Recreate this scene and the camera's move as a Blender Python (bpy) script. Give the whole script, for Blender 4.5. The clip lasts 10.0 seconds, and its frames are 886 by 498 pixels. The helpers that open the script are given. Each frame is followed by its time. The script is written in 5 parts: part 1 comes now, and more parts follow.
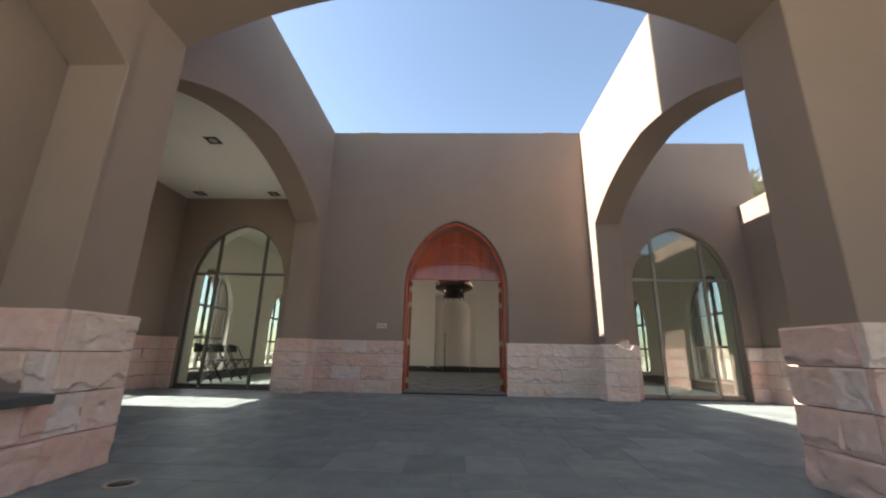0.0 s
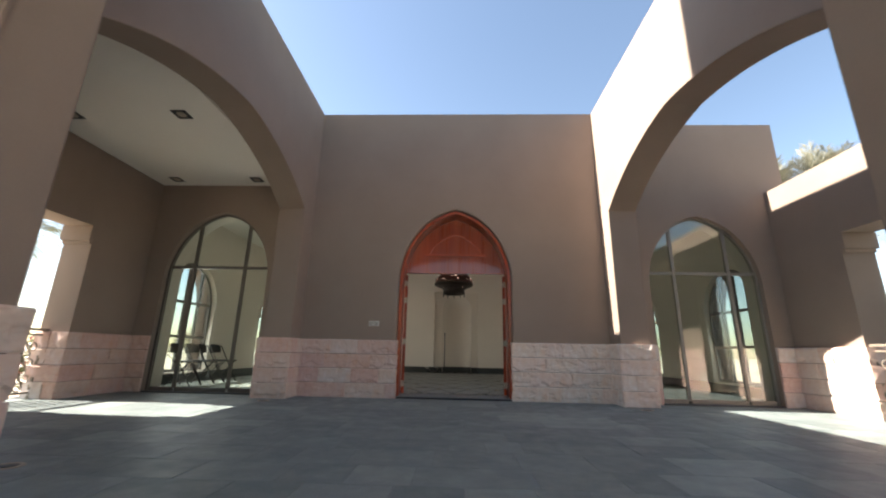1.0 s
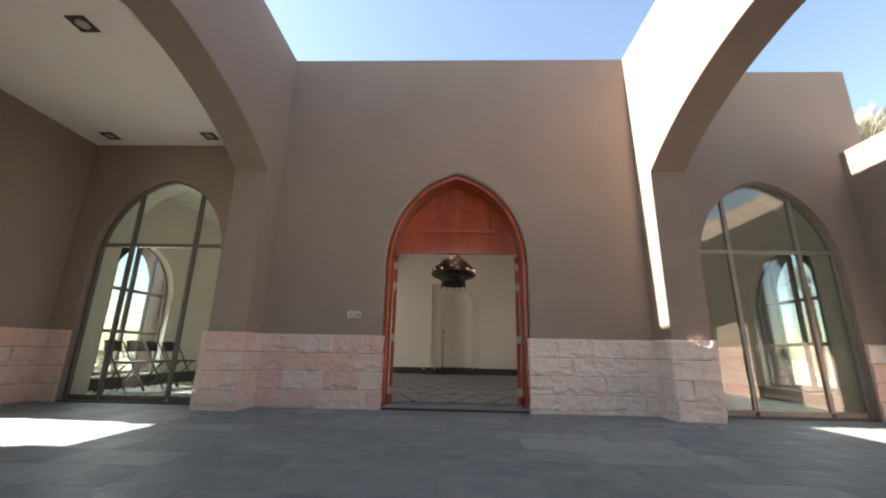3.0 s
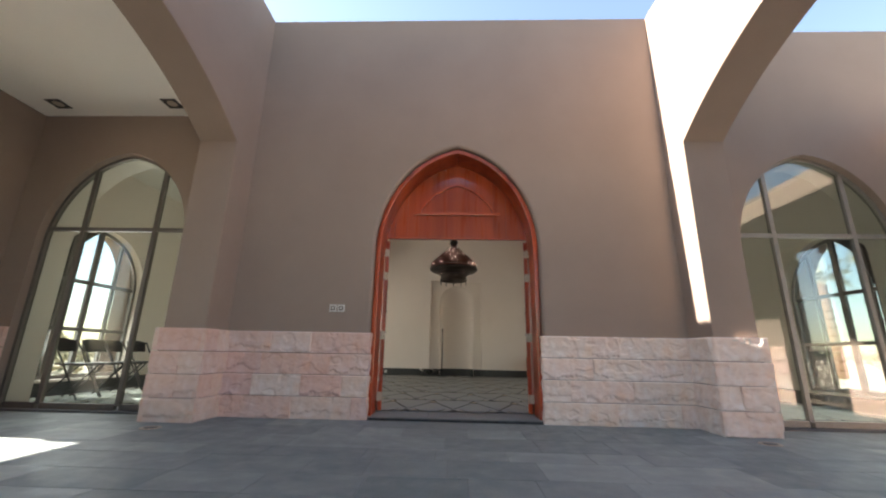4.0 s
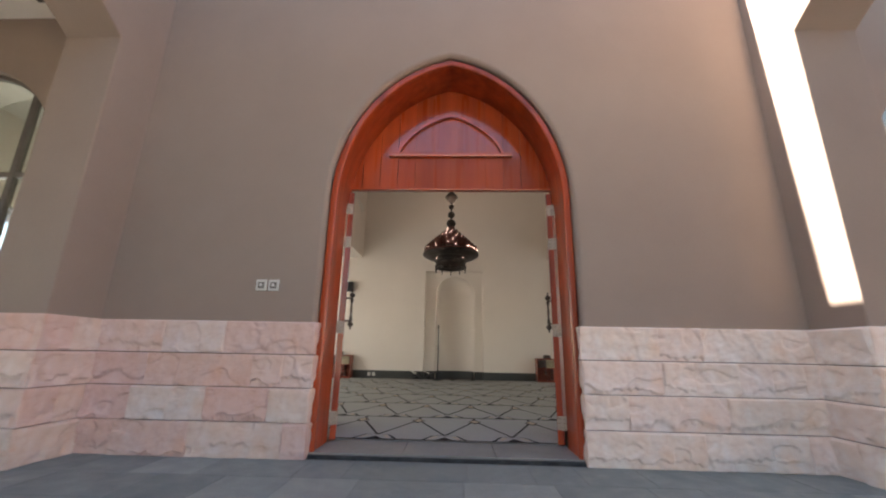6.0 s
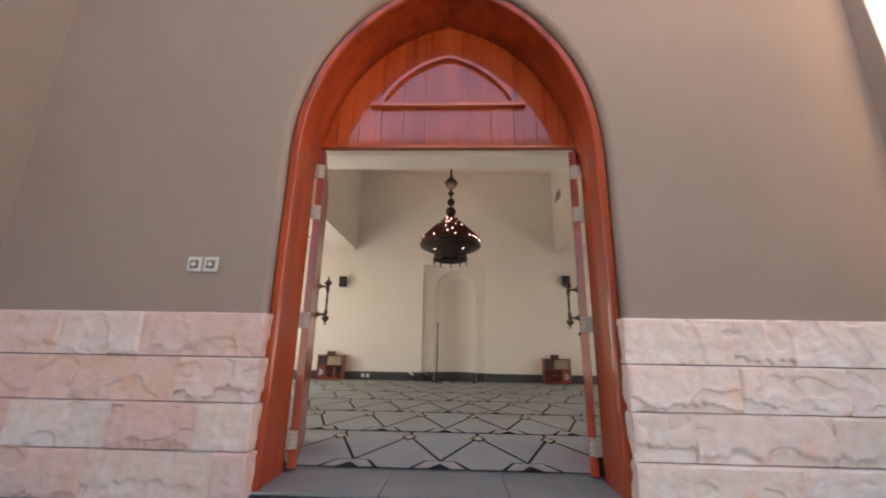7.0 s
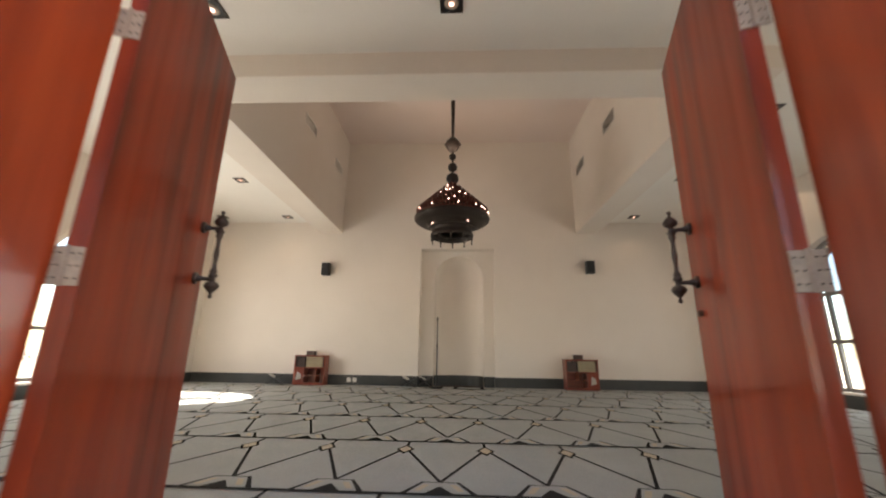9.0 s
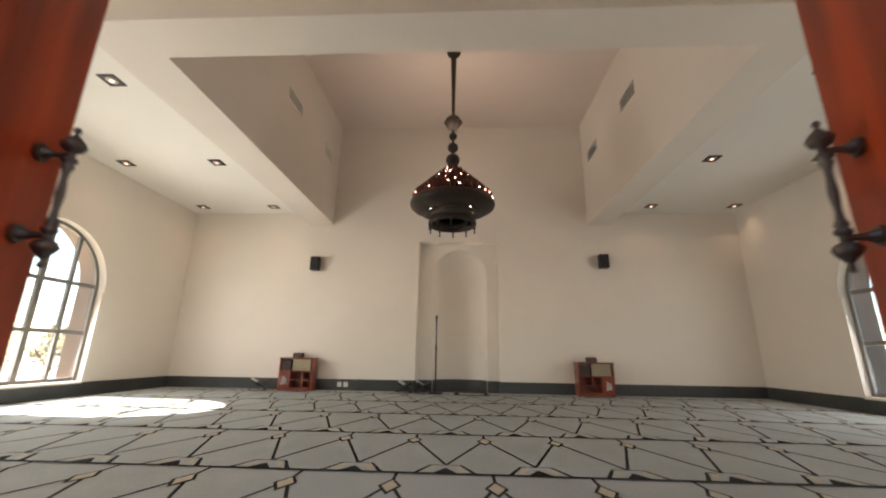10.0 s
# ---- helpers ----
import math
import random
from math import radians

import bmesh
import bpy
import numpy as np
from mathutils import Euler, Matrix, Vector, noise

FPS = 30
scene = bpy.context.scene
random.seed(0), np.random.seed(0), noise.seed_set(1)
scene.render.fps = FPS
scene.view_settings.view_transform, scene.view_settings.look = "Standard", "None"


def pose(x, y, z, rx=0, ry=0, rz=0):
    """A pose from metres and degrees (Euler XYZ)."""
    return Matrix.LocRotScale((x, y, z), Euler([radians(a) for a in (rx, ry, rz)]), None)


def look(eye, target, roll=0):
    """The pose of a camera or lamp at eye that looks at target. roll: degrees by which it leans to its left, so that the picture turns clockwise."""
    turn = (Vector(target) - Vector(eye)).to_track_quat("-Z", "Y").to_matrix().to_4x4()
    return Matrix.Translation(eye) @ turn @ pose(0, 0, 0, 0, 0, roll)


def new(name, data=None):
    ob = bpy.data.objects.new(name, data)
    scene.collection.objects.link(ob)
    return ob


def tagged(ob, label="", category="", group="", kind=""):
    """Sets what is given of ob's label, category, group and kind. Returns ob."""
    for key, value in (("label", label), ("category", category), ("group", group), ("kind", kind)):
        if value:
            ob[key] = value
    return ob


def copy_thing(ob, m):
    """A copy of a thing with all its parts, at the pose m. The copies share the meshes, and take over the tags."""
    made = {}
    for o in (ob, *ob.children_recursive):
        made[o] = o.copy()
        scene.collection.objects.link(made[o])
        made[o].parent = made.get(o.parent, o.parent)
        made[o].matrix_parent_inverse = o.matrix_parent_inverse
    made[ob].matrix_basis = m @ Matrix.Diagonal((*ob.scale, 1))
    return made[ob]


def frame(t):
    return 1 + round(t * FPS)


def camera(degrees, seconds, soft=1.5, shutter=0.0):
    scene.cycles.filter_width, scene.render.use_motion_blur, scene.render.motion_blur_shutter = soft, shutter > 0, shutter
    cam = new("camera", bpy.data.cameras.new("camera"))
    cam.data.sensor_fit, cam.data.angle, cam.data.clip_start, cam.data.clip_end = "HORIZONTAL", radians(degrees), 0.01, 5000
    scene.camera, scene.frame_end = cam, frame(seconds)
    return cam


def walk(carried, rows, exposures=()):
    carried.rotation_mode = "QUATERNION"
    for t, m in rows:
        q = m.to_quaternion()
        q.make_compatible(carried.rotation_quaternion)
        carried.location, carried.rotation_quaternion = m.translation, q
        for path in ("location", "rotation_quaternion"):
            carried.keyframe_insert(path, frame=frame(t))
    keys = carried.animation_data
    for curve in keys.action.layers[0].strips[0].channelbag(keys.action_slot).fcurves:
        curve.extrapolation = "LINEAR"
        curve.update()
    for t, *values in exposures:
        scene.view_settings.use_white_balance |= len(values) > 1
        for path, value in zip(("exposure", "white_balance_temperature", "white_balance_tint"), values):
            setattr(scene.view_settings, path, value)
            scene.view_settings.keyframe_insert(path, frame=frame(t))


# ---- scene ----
cam = camera(96.8, 10.0, soft=2.1, shutter=0.5)
PATH = [
    (0, (0.0423, -7.5179, 0.7247), (-0.0995, -3.6536, 1.7478), 1.18),
    (0.5, (0.0613, -7.1773, 0.7448), (-0.0897, -3.3116, 1.7612), 1.154),
    (1, (0.0615, -6.8294, 0.739), (-0.0878, -2.9646, 1.7591), 1.176),
    (1.5, (0.0379, -6.4841, 0.7473), (-0.1027, -2.6169, 1.7596), 1.15),
    (2, (0.0245, -6.12, 0.7496), (-0.111, -2.2525, 1.7617), 1.198),
    (2.5, (0.0116, -5.754, 0.7379), (-0.1197, -1.8866, 1.7506), 1.168),
    (4, (0.0157, -4.5766, 0.7236), (-0.1173, -0.7111, 1.7433), 1.113),
    (4.5, (0.036, -4.1793, 0.7144), (-0.0911, -0.3143, 1.7368), 1.097),
    (5, (0.0552, -3.7628, 0.7096), (-0.0706, 0.1025, 1.7313), 1.062),
    (5.5, (0.0704, -3.3601, 0.7153), (-0.0609, 0.5049, 1.7373), 1.066),
    (7, (0.103, -2.175, 0.737), (0.029, -0.242, 1.243), 1.0),
    (7.5, (0.098, -1.799, 0.725), (0.022, 0.134, 1.231), 0.9),
    (8, (0.102, -1.38, 0.732), (0.017, 0.553, 1.241), 0.9),
    (8.5, (0.111, -0.975, 0.723), (0.024, 0.956, 1.236), 0.9),
    (9, (0.108, -0.556, 0.723), (0.016, 1.376, 1.231), 0.9),
    (9.5, (0.108, -0.19, 0.725), (0.013, 1.742, 1.236), 1.0),
    (10, (0.098, 0.18, 0.737), (0.002, 2.111, 1.251), 0.9),
]
walk(cam, [(t, look(eye, target, roll)) for t, eye, target, roll in PATH],
     exposures=[(0.0, 2.14, 7150, 9), (1.5, 2.15, 7250, 9), (2.5, 2.34, 7300, 10), (4.0, 2.77, 7250, 12), (5.5, 2.98, 7200, 13), (7.0, 3.43, 7400, 15), (7.5, 3.43, 7500, 15), (8.0, 3.41, 7500, 15), (9.0, 3.46, 7600, 15), (10.0, 3.49, 7400, 13)])

# ---- world and sun ----
SUN_DIR = Vector((1.0, -0.04, -0.80)).normalized()
world = bpy.data.worlds.new("sky")
scene.world = world
world.use_nodes = True
wn = world.node_tree
sky = wn.nodes.new("ShaderNodeTexSky")
sky.sky_type = "NISHITA"
sky.sun_disc = False
sky.sun_elevation = math.asin(-SUN_DIR.z)
sky.sun_rotation = math.atan2(-SUN_DIR.x, -SUN_DIR.y)
sky.air_density, sky.dust_density, sky.ozone_density = 1.0, 0.55, 1.0
wn.nodes["Background"].inputs["Strength"].default_value = 0.076
wn.links.new(sky.outputs["Color"], wn.nodes["Background"].inputs["Color"])

sun_data = bpy.data.lights.new("sun", "SUN")
sun_data.energy, sun_data.angle, sun_data.color = 5.0, radians(0.5), (1.0, 0.97, 0.935)
sun = new("sun", sun_data)
sun.rotation_mode = "QUATERNION"
sun.rotation_quaternion = SUN_DIR.to_track_quat("-Z", "Y")

# ---- materials ----
def mat_base(name, rough=0.7, spec=0.4):
    m = bpy.data.materials.new(name)
    m.use_nodes = True
    b = m.node_tree.nodes["Principled BSDF"]
    b.inputs["Roughness"].default_value = rough
    b.inputs["Specular IOR Level"].default_value = spec
    return m, m.node_tree, b


def noise_tex(nt, scale, detail=5.0, rough=0.6, stretch=(1, 1, 1), coord="Object"):
    co = nt.nodes.new("ShaderNodeTexCoord")
    mp = nt.nodes.new("ShaderNodeMapping")
    mp.inputs["Scale"].default_value = stretch
    n = nt.nodes.new("ShaderNodeTexNoise")
    n.inputs["Scale"].default_value, n.inputs["Detail"].default_value, n.inputs["Roughness"].default_value = scale, detail, rough
    nt.links.new(co.outputs[coord], mp.inputs["Vector"])
    nt.links.new(mp.outputs["Vector"], n.inputs["Vector"])
    return n.outputs["Fac"]


def ramp(nt, fac, stops):
    r = nt.nodes.new("ShaderNodeValToRGB")
    e = r.color_ramp.elements
    while len(e) < len(stops):
        e.new(0.5)
    for el, (p, c) in zip(e, stops):
        el.position, el.color = p, (*c, 1)
    nt.links.new(fac, r.inputs["Fac"])
    return r.outputs["Color"]


def mix(nt, a, b, fac, kind="MIX"):
    n = nt.nodes.new("ShaderNodeMix")
    n.data_type, n.blend_type = "RGBA", kind
    for sock, v in ((n.inputs[6], a), (n.inputs[7], b), (n.inputs[0], fac)):
        if isinstance(v, (int, float)):
            sock.default_value = v
        elif isinstance(v, tuple):
            sock.default_value = (*v, 1)
        else:
            nt.links.new(v, sock)
    return n.outputs[2]


def bump(nt, b, height, strength, distance=0.01):
    n = nt.nodes.new("ShaderNodeBump")
    n.inputs["Strength"].default_value, n.inputs["Distance"].default_value = strength, distance
    nt.links.new(height, n.inputs["Height"])
    nt.links.new(n.outputs["Normal"], b.inputs["Normal"])


def two_tone(name, c1, c2, scale=2.0, grain=60.0, rough=0.7, spec=0.4, rel=0.3, dist=0.004, stretch=(1, 1, 1), speck=0.82):
    """A surface with broad stains, fine grain and a little relief."""
    m, nt, b = mat_base(name, rough, spec)
    broad = ramp(nt, noise_tex(nt, scale, 6, stretch=stretch), ((0.3, c1), (0.7, c2)))
    fine = ramp(nt, noise_tex(nt, grain, 4, stretch=stretch), ((0.3, (speck,) * 3), (0.7, (1.0, 1.0, 1.0))))
    nt.links.new(mix(nt, broad, fine, 1.0, "MULTIPLY"), b.inputs["Base Color"])
    bump(nt, b, noise_tex(nt, grain, 6, stretch=stretch), rel, dist)
    return m


def metal(name, colour, rough=0.35, metallic=1.0):
    m, nt, b = mat_base(name, rough)
    b.inputs["Metallic"].default_value = metallic
    nt.links.new(ramp(nt, noise_tex(nt, 40), ((0.3, tuple(0.75 * c for c in colour)), (0.7, colour))), b.inputs["Base Color"])
    bump(nt, b, noise_tex(nt, 120), 0.15, 0.002)
    return m


def glow(name, colour, strength):
    m, nt, b = mat_base(name, 0.4)
    b.inputs["Base Color"].default_value = (*colour, 1)
    b.inputs["Emission Color"].default_value = (*colour, 1)
    b.inputs["Emission Strength"].default_value = strength
    return m


PLASTER = two_tone("taupe_render", (0.278, 0.214, 0.176), (0.318, 0.246, 0.203), 0.9, 90, 0.85, 0.25, 0.10, 0.002, speck=0.95)
PAINT = two_tone("warm_white_paint", (0.765, 0.682, 0.60), (0.815, 0.732, 0.65), 0.6, 40, 0.7, 0.3, 0.03, 0.0015, speck=0.97)
# warm white with the pink of the chandelier's uplight mixed into the colour
ROSE_LIT_PAINT = two_tone("rose_lit_white_paint", (0.79, 0.665, 0.60), (0.83, 0.705, 0.64), 0.6, 40, 0.7, 0.3, 0.03, 0.0015, speck=0.97)
CEILING_PAINT = two_tone("ceiling_paint", (0.83, 0.785, 0.72), (0.87, 0.825, 0.76), 0.6, 40, 0.8, 0.25, 0.015, 0.001, speck=0.98)
JOINT = two_tone("dark_joint", (0.10, 0.075, 0.065), (0.14, 0.10, 0.09), 3, 50, 0.95, 0.1)
GROUT = two_tone("slate_grout", (0.20, 0.215, 0.21), (0.29, 0.30, 0.295), 1.5, 50, 0.95, 0.1)
DARK_SLAB = two_tone("dark_slate_slab", (0.075, 0.08, 0.085), (0.11, 0.115, 0.12), 2, 50, 0.6, 0.4, 0.2)
# near-black colour for the shadow gap below the door step
GAP_SHADE = two_tone("shadow_gap_dark", (0.022, 0.024, 0.026), (0.075, 0.08, 0.082), 14, 60, 0.8, 0.2, 0.6, 0.006)
STEP_SLATE = two_tone("worn_step_slate", (0.20, 0.21, 0.205), (0.275, 0.28, 0.27), 3, 50, 0.55, 0.4, 0.2)
SKIRTING = two_tone("charcoal_skirting", (0.045, 0.047, 0.045), (0.07, 0.072, 0.068), 2, 60, 0.5, 0.4, 0.1)
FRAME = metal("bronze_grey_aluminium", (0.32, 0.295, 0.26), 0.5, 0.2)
# same frame metal, darkened in colour for the shade of the roofed porch
SHADED_FRAME = metal("shaded_bronze_aluminium", (0.17, 0.15, 0.13), 0.45, 0.3)
WINDOW_BAR = metal("bronze_grey_paint", (0.24, 0.22, 0.20), 0.5, 0.1)
VENT_GREY = two_tone("vent_grey", (0.50, 0.46, 0.42), (0.56, 0.52, 0.47), 5, 60)
STEEL = metal("worn_steel", (0.48, 0.39, 0.31), 0.55, 0.1)
BRONZE = metal("dark_bronze", (0.040, 0.029, 0.023), 0.52, 0.3)
PEWTER = metal("dark_pewter", (0.125, 0.103, 0.09), 0.38, 0.85)
BLACK = two_tone("black_plastic", (0.015, 0.015, 0.016), (0.025, 0.025, 0.026), 5, 200, 0.45)
WHITE_PLASTIC = two_tone("white_plastic", (0.62, 0.585, 0.53), (0.68, 0.645, 0.59), 5, 200, 0.35, 0.5, 0.03)
GREY_PLASTIC = two_tone("grey_plastic", (0.12, 0.10, 0.085), (0.16, 0.135, 0.115), 5, 200, 0.4)
RAIL = metal("brown_painted_steel", (0.26, 0.21, 0.17), 0.5, 0.15)
SAND = two_tone("pale_sand", (0.58, 0.50, 0.39), (0.68, 0.60, 0.48), 0.25, 12, 0.95, 0.1, 0.5, 0.02)
ROOFING = two_tone("roof_screed", (0.42, 0.38, 0.33), (0.5, 0.46, 0.40), 0.7, 30, 0.9, 0.2)
BARK = two_tone("palm_bark", (0.16, 0.085, 0.055), (0.28, 0.16, 0.11), 6, 40, 0.95, 0.1, 0.8, 0.02)
GILT = two_tone("pale_book_spines", (0.45, 0.36, 0.22), (0.55, 0.46, 0.30), 12, 120, 0.5)
BOOK_DARK = two_tone("dark_book_cloth", (0.05, 0.03, 0.025), (0.09, 0.05, 0.04), 12, 120, 0.6)


def make_stone(name, pale):
    m, nt, b = mat_base(name, 0.82, 0.3)
    info = nt.nodes.new("ShaderNodeObjectInfo")
    tone = ramp(nt, info.outputs["Random"], ((0.0, (0.76, 0.51, 0.445)), (0.18, (0.78, 0.58, 0.505)), (0.36, (0.80, 0.68, 0.595)), (0.52, (0.75, 0.55, 0.505)),
                                             (0.68, (0.79, 0.615, 0.515)), (0.84, (0.78, 0.71, 0.67)), (1.0, (0.77, 0.52, 0.43))))
    tone = mix(nt, tone, (0.84, 0.76, 0.69), pale)
    stain = ramp(nt, noise_tex(nt, 7.0, 3, 0.55), ((0.30, (0.92, 0.78, 0.68)), (0.43, (1.0, 0.93, 0.87)), (0.56, (1.0, 1.0, 1.0)), (0.68, (1.05, 1.12, 1.17))))
    wash = ramp(nt, noise_tex(nt, 16.0, 4, 0.6), ((0.34, (0.90, 0.86, 0.83)), (0.52, (1, 1, 1)), (0.70, (1.05, 1.05, 1.06))))
    rust = ramp(nt, noise_tex(nt, 3.1, 4, 0.55), ((0.62, (1, 1, 1)), (0.72, (1.0, 0.80, 0.62))))
    grain = ramp(nt, noise_tex(nt, 60, 4, 0.6), ((0.3, (0.95, 0.94, 0.935)), (0.6, (1, 1, 1))))
    vein = ramp(nt, noise_tex(nt, 2.2, 3, 0.5, (1, 1, 2.4)), ((0.487, (1, 1, 1)), (0.50, (0.70, 0.47, 0.40)), (0.513, (1, 1, 1))))
    c = mix(nt, mix(nt, tone, stain, 0.6, "MULTIPLY"), rust, 0.4, "MULTIPLY")
    c = mix(nt, mix(nt, c, vein, 0.15, "MULTIPLY"), wash, 0.3, "MULTIPLY")
    # body rises with pale: stronger bounce light on the east side, put into colour
    body = 0.90 + 0.12 * pale
    c = mix(nt, c, (body, body - 0.025 * (1 - pale), body - 0.02 * (1 - pale)), 1.0, "MULTIPLY")
    nt.links.new(mix(nt, c, grain, 0.4, "MULTIPLY"), b.inputs["Base Color"])
    h = nt.nodes.new("ShaderNodeMath")
    h.operation = "ADD"
    nt.links.new(noise_tex(nt, 9, 4, 0.5), h.inputs[0])
    nt.links.new(noise_tex(nt, 28, 6, 0.62), h.inputs[1])
    bump(nt, b, h.outputs[0], 0.32, 0.008)
    return m


def make_slate():
    m, nt, b = mat_base("grey_slate_paving", 0.55, 0.4)
    info = nt.nodes.new("ShaderNodeObjectInfo")
    geo = nt.nodes.new("ShaderNodeNewGeometry")
    add = nt.nodes.new("ShaderNodeMath")
    add.operation = "ADD"
    nt.links.new(info.outputs["Random"], add.inputs[0])
    nt.links.new(geo.outputs["Random Per Island"], add.inputs[1])
    frac = nt.nodes.new("ShaderNodeMath")
    frac.operation = "FRACT"
    nt.links.new(add.outputs[0], frac.inputs[0])
    tone = ramp(nt, frac.outputs[0], ((0.0, (0.172, 0.206, 0.206)), (0.35, (0.196, 0.230, 0.228)), (0.7, (0.216, 0.250, 0.248)), (1.0, (0.280, 0.312, 0.302))))
    cloud = ramp(nt, noise_tex(nt, 3.2, 7, 0.65), ((0.3, (0.80, 0.82, 0.84)), (0.7, (1.1, 1.09, 1.07))))
    fine = ramp(nt, noise_tex(nt, 85, 5), ((0.3, (0.85, 0.85, 0.85)), (0.7, (1.05, 1.05, 1.05))))
    nt.links.new(mix(nt, mix(nt, tone, cloud, 1.0, "MULTIPLY"), fine, 1.0, "MULTIPLY"), b.inputs["Base Color"])
    nt.links.new(ramp(nt, noise_tex(nt, 6, 6), ((0.3, (0.42,) * 3), (0.7, (0.68,) * 3))), b.inputs["Roughness"])
    bump(nt, b, noise_tex(nt, 22, 8, 0.6), 0.25, 0.006)
    return m


def make_wood(name, c1, c2, c3, grain_axis="z", rough=0.28, fig=9, coat=1.0, figure=0.0):
    """Varnished hardwood; the grain runs along one axis."""
    m, nt, b = mat_base(name, rough, 0.25)
    st = {"z": (fig, fig, 0.3), "x": (0.3, fig, fig), "y": (fig, 0.3, fig)}[grain_axis]
    info = nt.nodes.new("ShaderNodeObjectInfo")
    shade = ramp(nt, info.outputs["Random"], ((0.0, (0.86, 0.84, 0.82)), (1.0, (1.08, 1.06, 1.04))))
    grain = ramp(nt, noise_tex(nt, 2.2, 3, 0.5, st), ((0.22, c1), (0.5, c2), (0.8, c3)))
    fine = ramp(nt, noise_tex(nt, 14, 4, 0.6, st), ((0.3, (0.92, 0.89, 0.87)), (0.65, (1, 1, 1))))
    c = mix(nt, mix(nt, grain, fine, 0.45, "MULTIPLY"), shade, 1.0, "MULTIPLY")
    if figure:
        swirl = ramp(nt, noise_tex(nt, 1.3, 5, 0.55, tuple(0.55 * k + 0.25 for k in st)), ((0.36, (0.56, 0.50, 0.46)), (0.50, (0.95, 0.94, 0.93)), (0.66, (1.12, 1.14, 1.16))))
        c = mix(nt, c, swirl, figure, "MULTIPLY")
    nt.links.new(c, b.inputs["Base Color"])
    nt.links.new(ramp(nt, noise_tex(nt, 3, 3, 0.5, st), ((0.3, (rough * 0.9,) * 3), (0.7, (rough * 1.15,) * 3))), b.inputs["Roughness"])
    b.inputs["Coat Weight"].default_value, b.inputs["Coat Roughness"].default_value = coat, 0.08
    bump(nt, b, noise_tex(nt, 5, 3, 0.5, st), 0.04, 0.002)
    return m


def make_pane(name, tint, gloss):
    """Thin tinted pane: it lets dimmed light straight through and reflects a little."""
    m, nt, b = mat_base(name, 0.02, 0.5)
    clear = nt.nodes.new("ShaderNodeBsdfTransparent")
    clear.inputs["Color"].default_value = (*tint, 1)
    shine = nt.nodes.new("ShaderNodeBsdfGlossy")
    shine.inputs["Roughness"].default_value = 0.02
    blend = nt.nodes.new("ShaderNodeMixShader")
    facing = nt.nodes.new("ShaderNodeLayerWeight")
    facing.inputs["Blend"].default_value = 0.5
    curve = nt.nodes.new("ShaderNodeMath")
    curve.operation = "POWER"
    curve.inputs[1].default_value = 4.0
    nt.links.new(facing.outputs["Facing"], curve.inputs[0])
    rise = nt.nodes.new("ShaderNodeMath")
    rise.operation, rise.use_clamp = "MULTIPLY_ADD", True
    rise.inputs[1].default_value, rise.inputs[2].default_value = 1.0 - gloss, gloss
    nt.links.new(curve.outputs[0], rise.inputs[0])
    nt.links.new(rise.outputs[0], blend.inputs[0])
    nt.links.new(clear.outputs[0], blend.inputs[1])
    nt.links.new(shine.outputs[0], blend.inputs[2])
    surface = blend if gloss else clear
    nt.links.new(surface.outputs[0], nt.nodes["Material Output"].inputs["Surface"])
    nt.nodes.remove(b)
    return m


def make_leaf(name, c1, c2):
    m, nt, b = mat_base(name, 0.6, 0.35)
    geo = nt.nodes.new("ShaderNodeNewGeometry")
    nt.links.new(ramp(nt, geo.outputs["Random Per Island"], ((0.0, c1), (1.0, c2))), b.inputs["Base Color"])
    b.inputs["Subsurface Weight"].default_value = 0.0
    return m


STONE = make_stone("pink_sandstone", 0.0)
# paler stone, its colour also brightened for the bounce light on the right
PALE_LIT_STONE = make_stone("bounce_lit_cream_sandstone", 0.66)
SLATE = make_slate()
WOOD = make_wood("varnished_red_hardwood", (0.29, 0.038, 0.011), (0.37, 0.055, 0.014), (0.46, 0.080, 0.020), fig=5)
FRAME_WOOD = make_wood("satin_red_hardwood", (0.27, 0.036, 0.010), (0.38, 0.055, 0.014), (0.48, 0.078, 0.019), fig=5, coat=0.5, rough=0.40, figure=0.9)
LEAF_WOOD = make_wood("varnished_door_boards", (0.20, 0.022, 0.005), (0.37, 0.042, 0.008), (0.49, 0.068, 0.012), fig=4, coat=0.4, rough=0.42, figure=1.0)
WOOD_X = make_wood("varnished_red_hardwood_across", (0.35, 0.046, 0.012), (0.44, 0.066, 0.017), (0.54, 0.098, 0.024), "x")
SHELF_WOOD = make_wood("mahogany_board", (0.17, 0.030, 0.018), (0.25, 0.048, 0.025), (0.33, 0.075, 0.04), "x", 0.4)
GLASS = make_pane("tinted_screen_glass", (0.79, 0.83, 0.79), 0.10)
CLEAR_GLASS = make_pane("clear_screen_glass", (0.87, 0.91, 0.88), 0.02)
PANE = make_pane("hall_window_glass", (0.74, 0.765, 0.77), 0.0)
PALM_LEAF = make_leaf("dusty_palm_leaf", (0.20, 0.20, 0.145), (0.35, 0.335, 0.26))
GREEN_PALM = make_leaf("olive_palm_leaf", (0.10, 0.105, 0.035), (0.24, 0.22, 0.09))
SHRUB_LEAF = make_leaf("shrub_leaf", (0.06, 0.085, 0.03), (0.16, 0.17, 0.07))
# far bushes: leaf colour paled to look washed out by outdoor glare
GLARE_LEAF = make_leaf("glare_pale_bush_leaf", (0.26, 0.245, 0.16), (0.42, 0.39, 0.28))
BLOSSOM = make_leaf("pink_blossom", (0.45, 0.04, 0.10), (0.60, 0.10, 0.18))
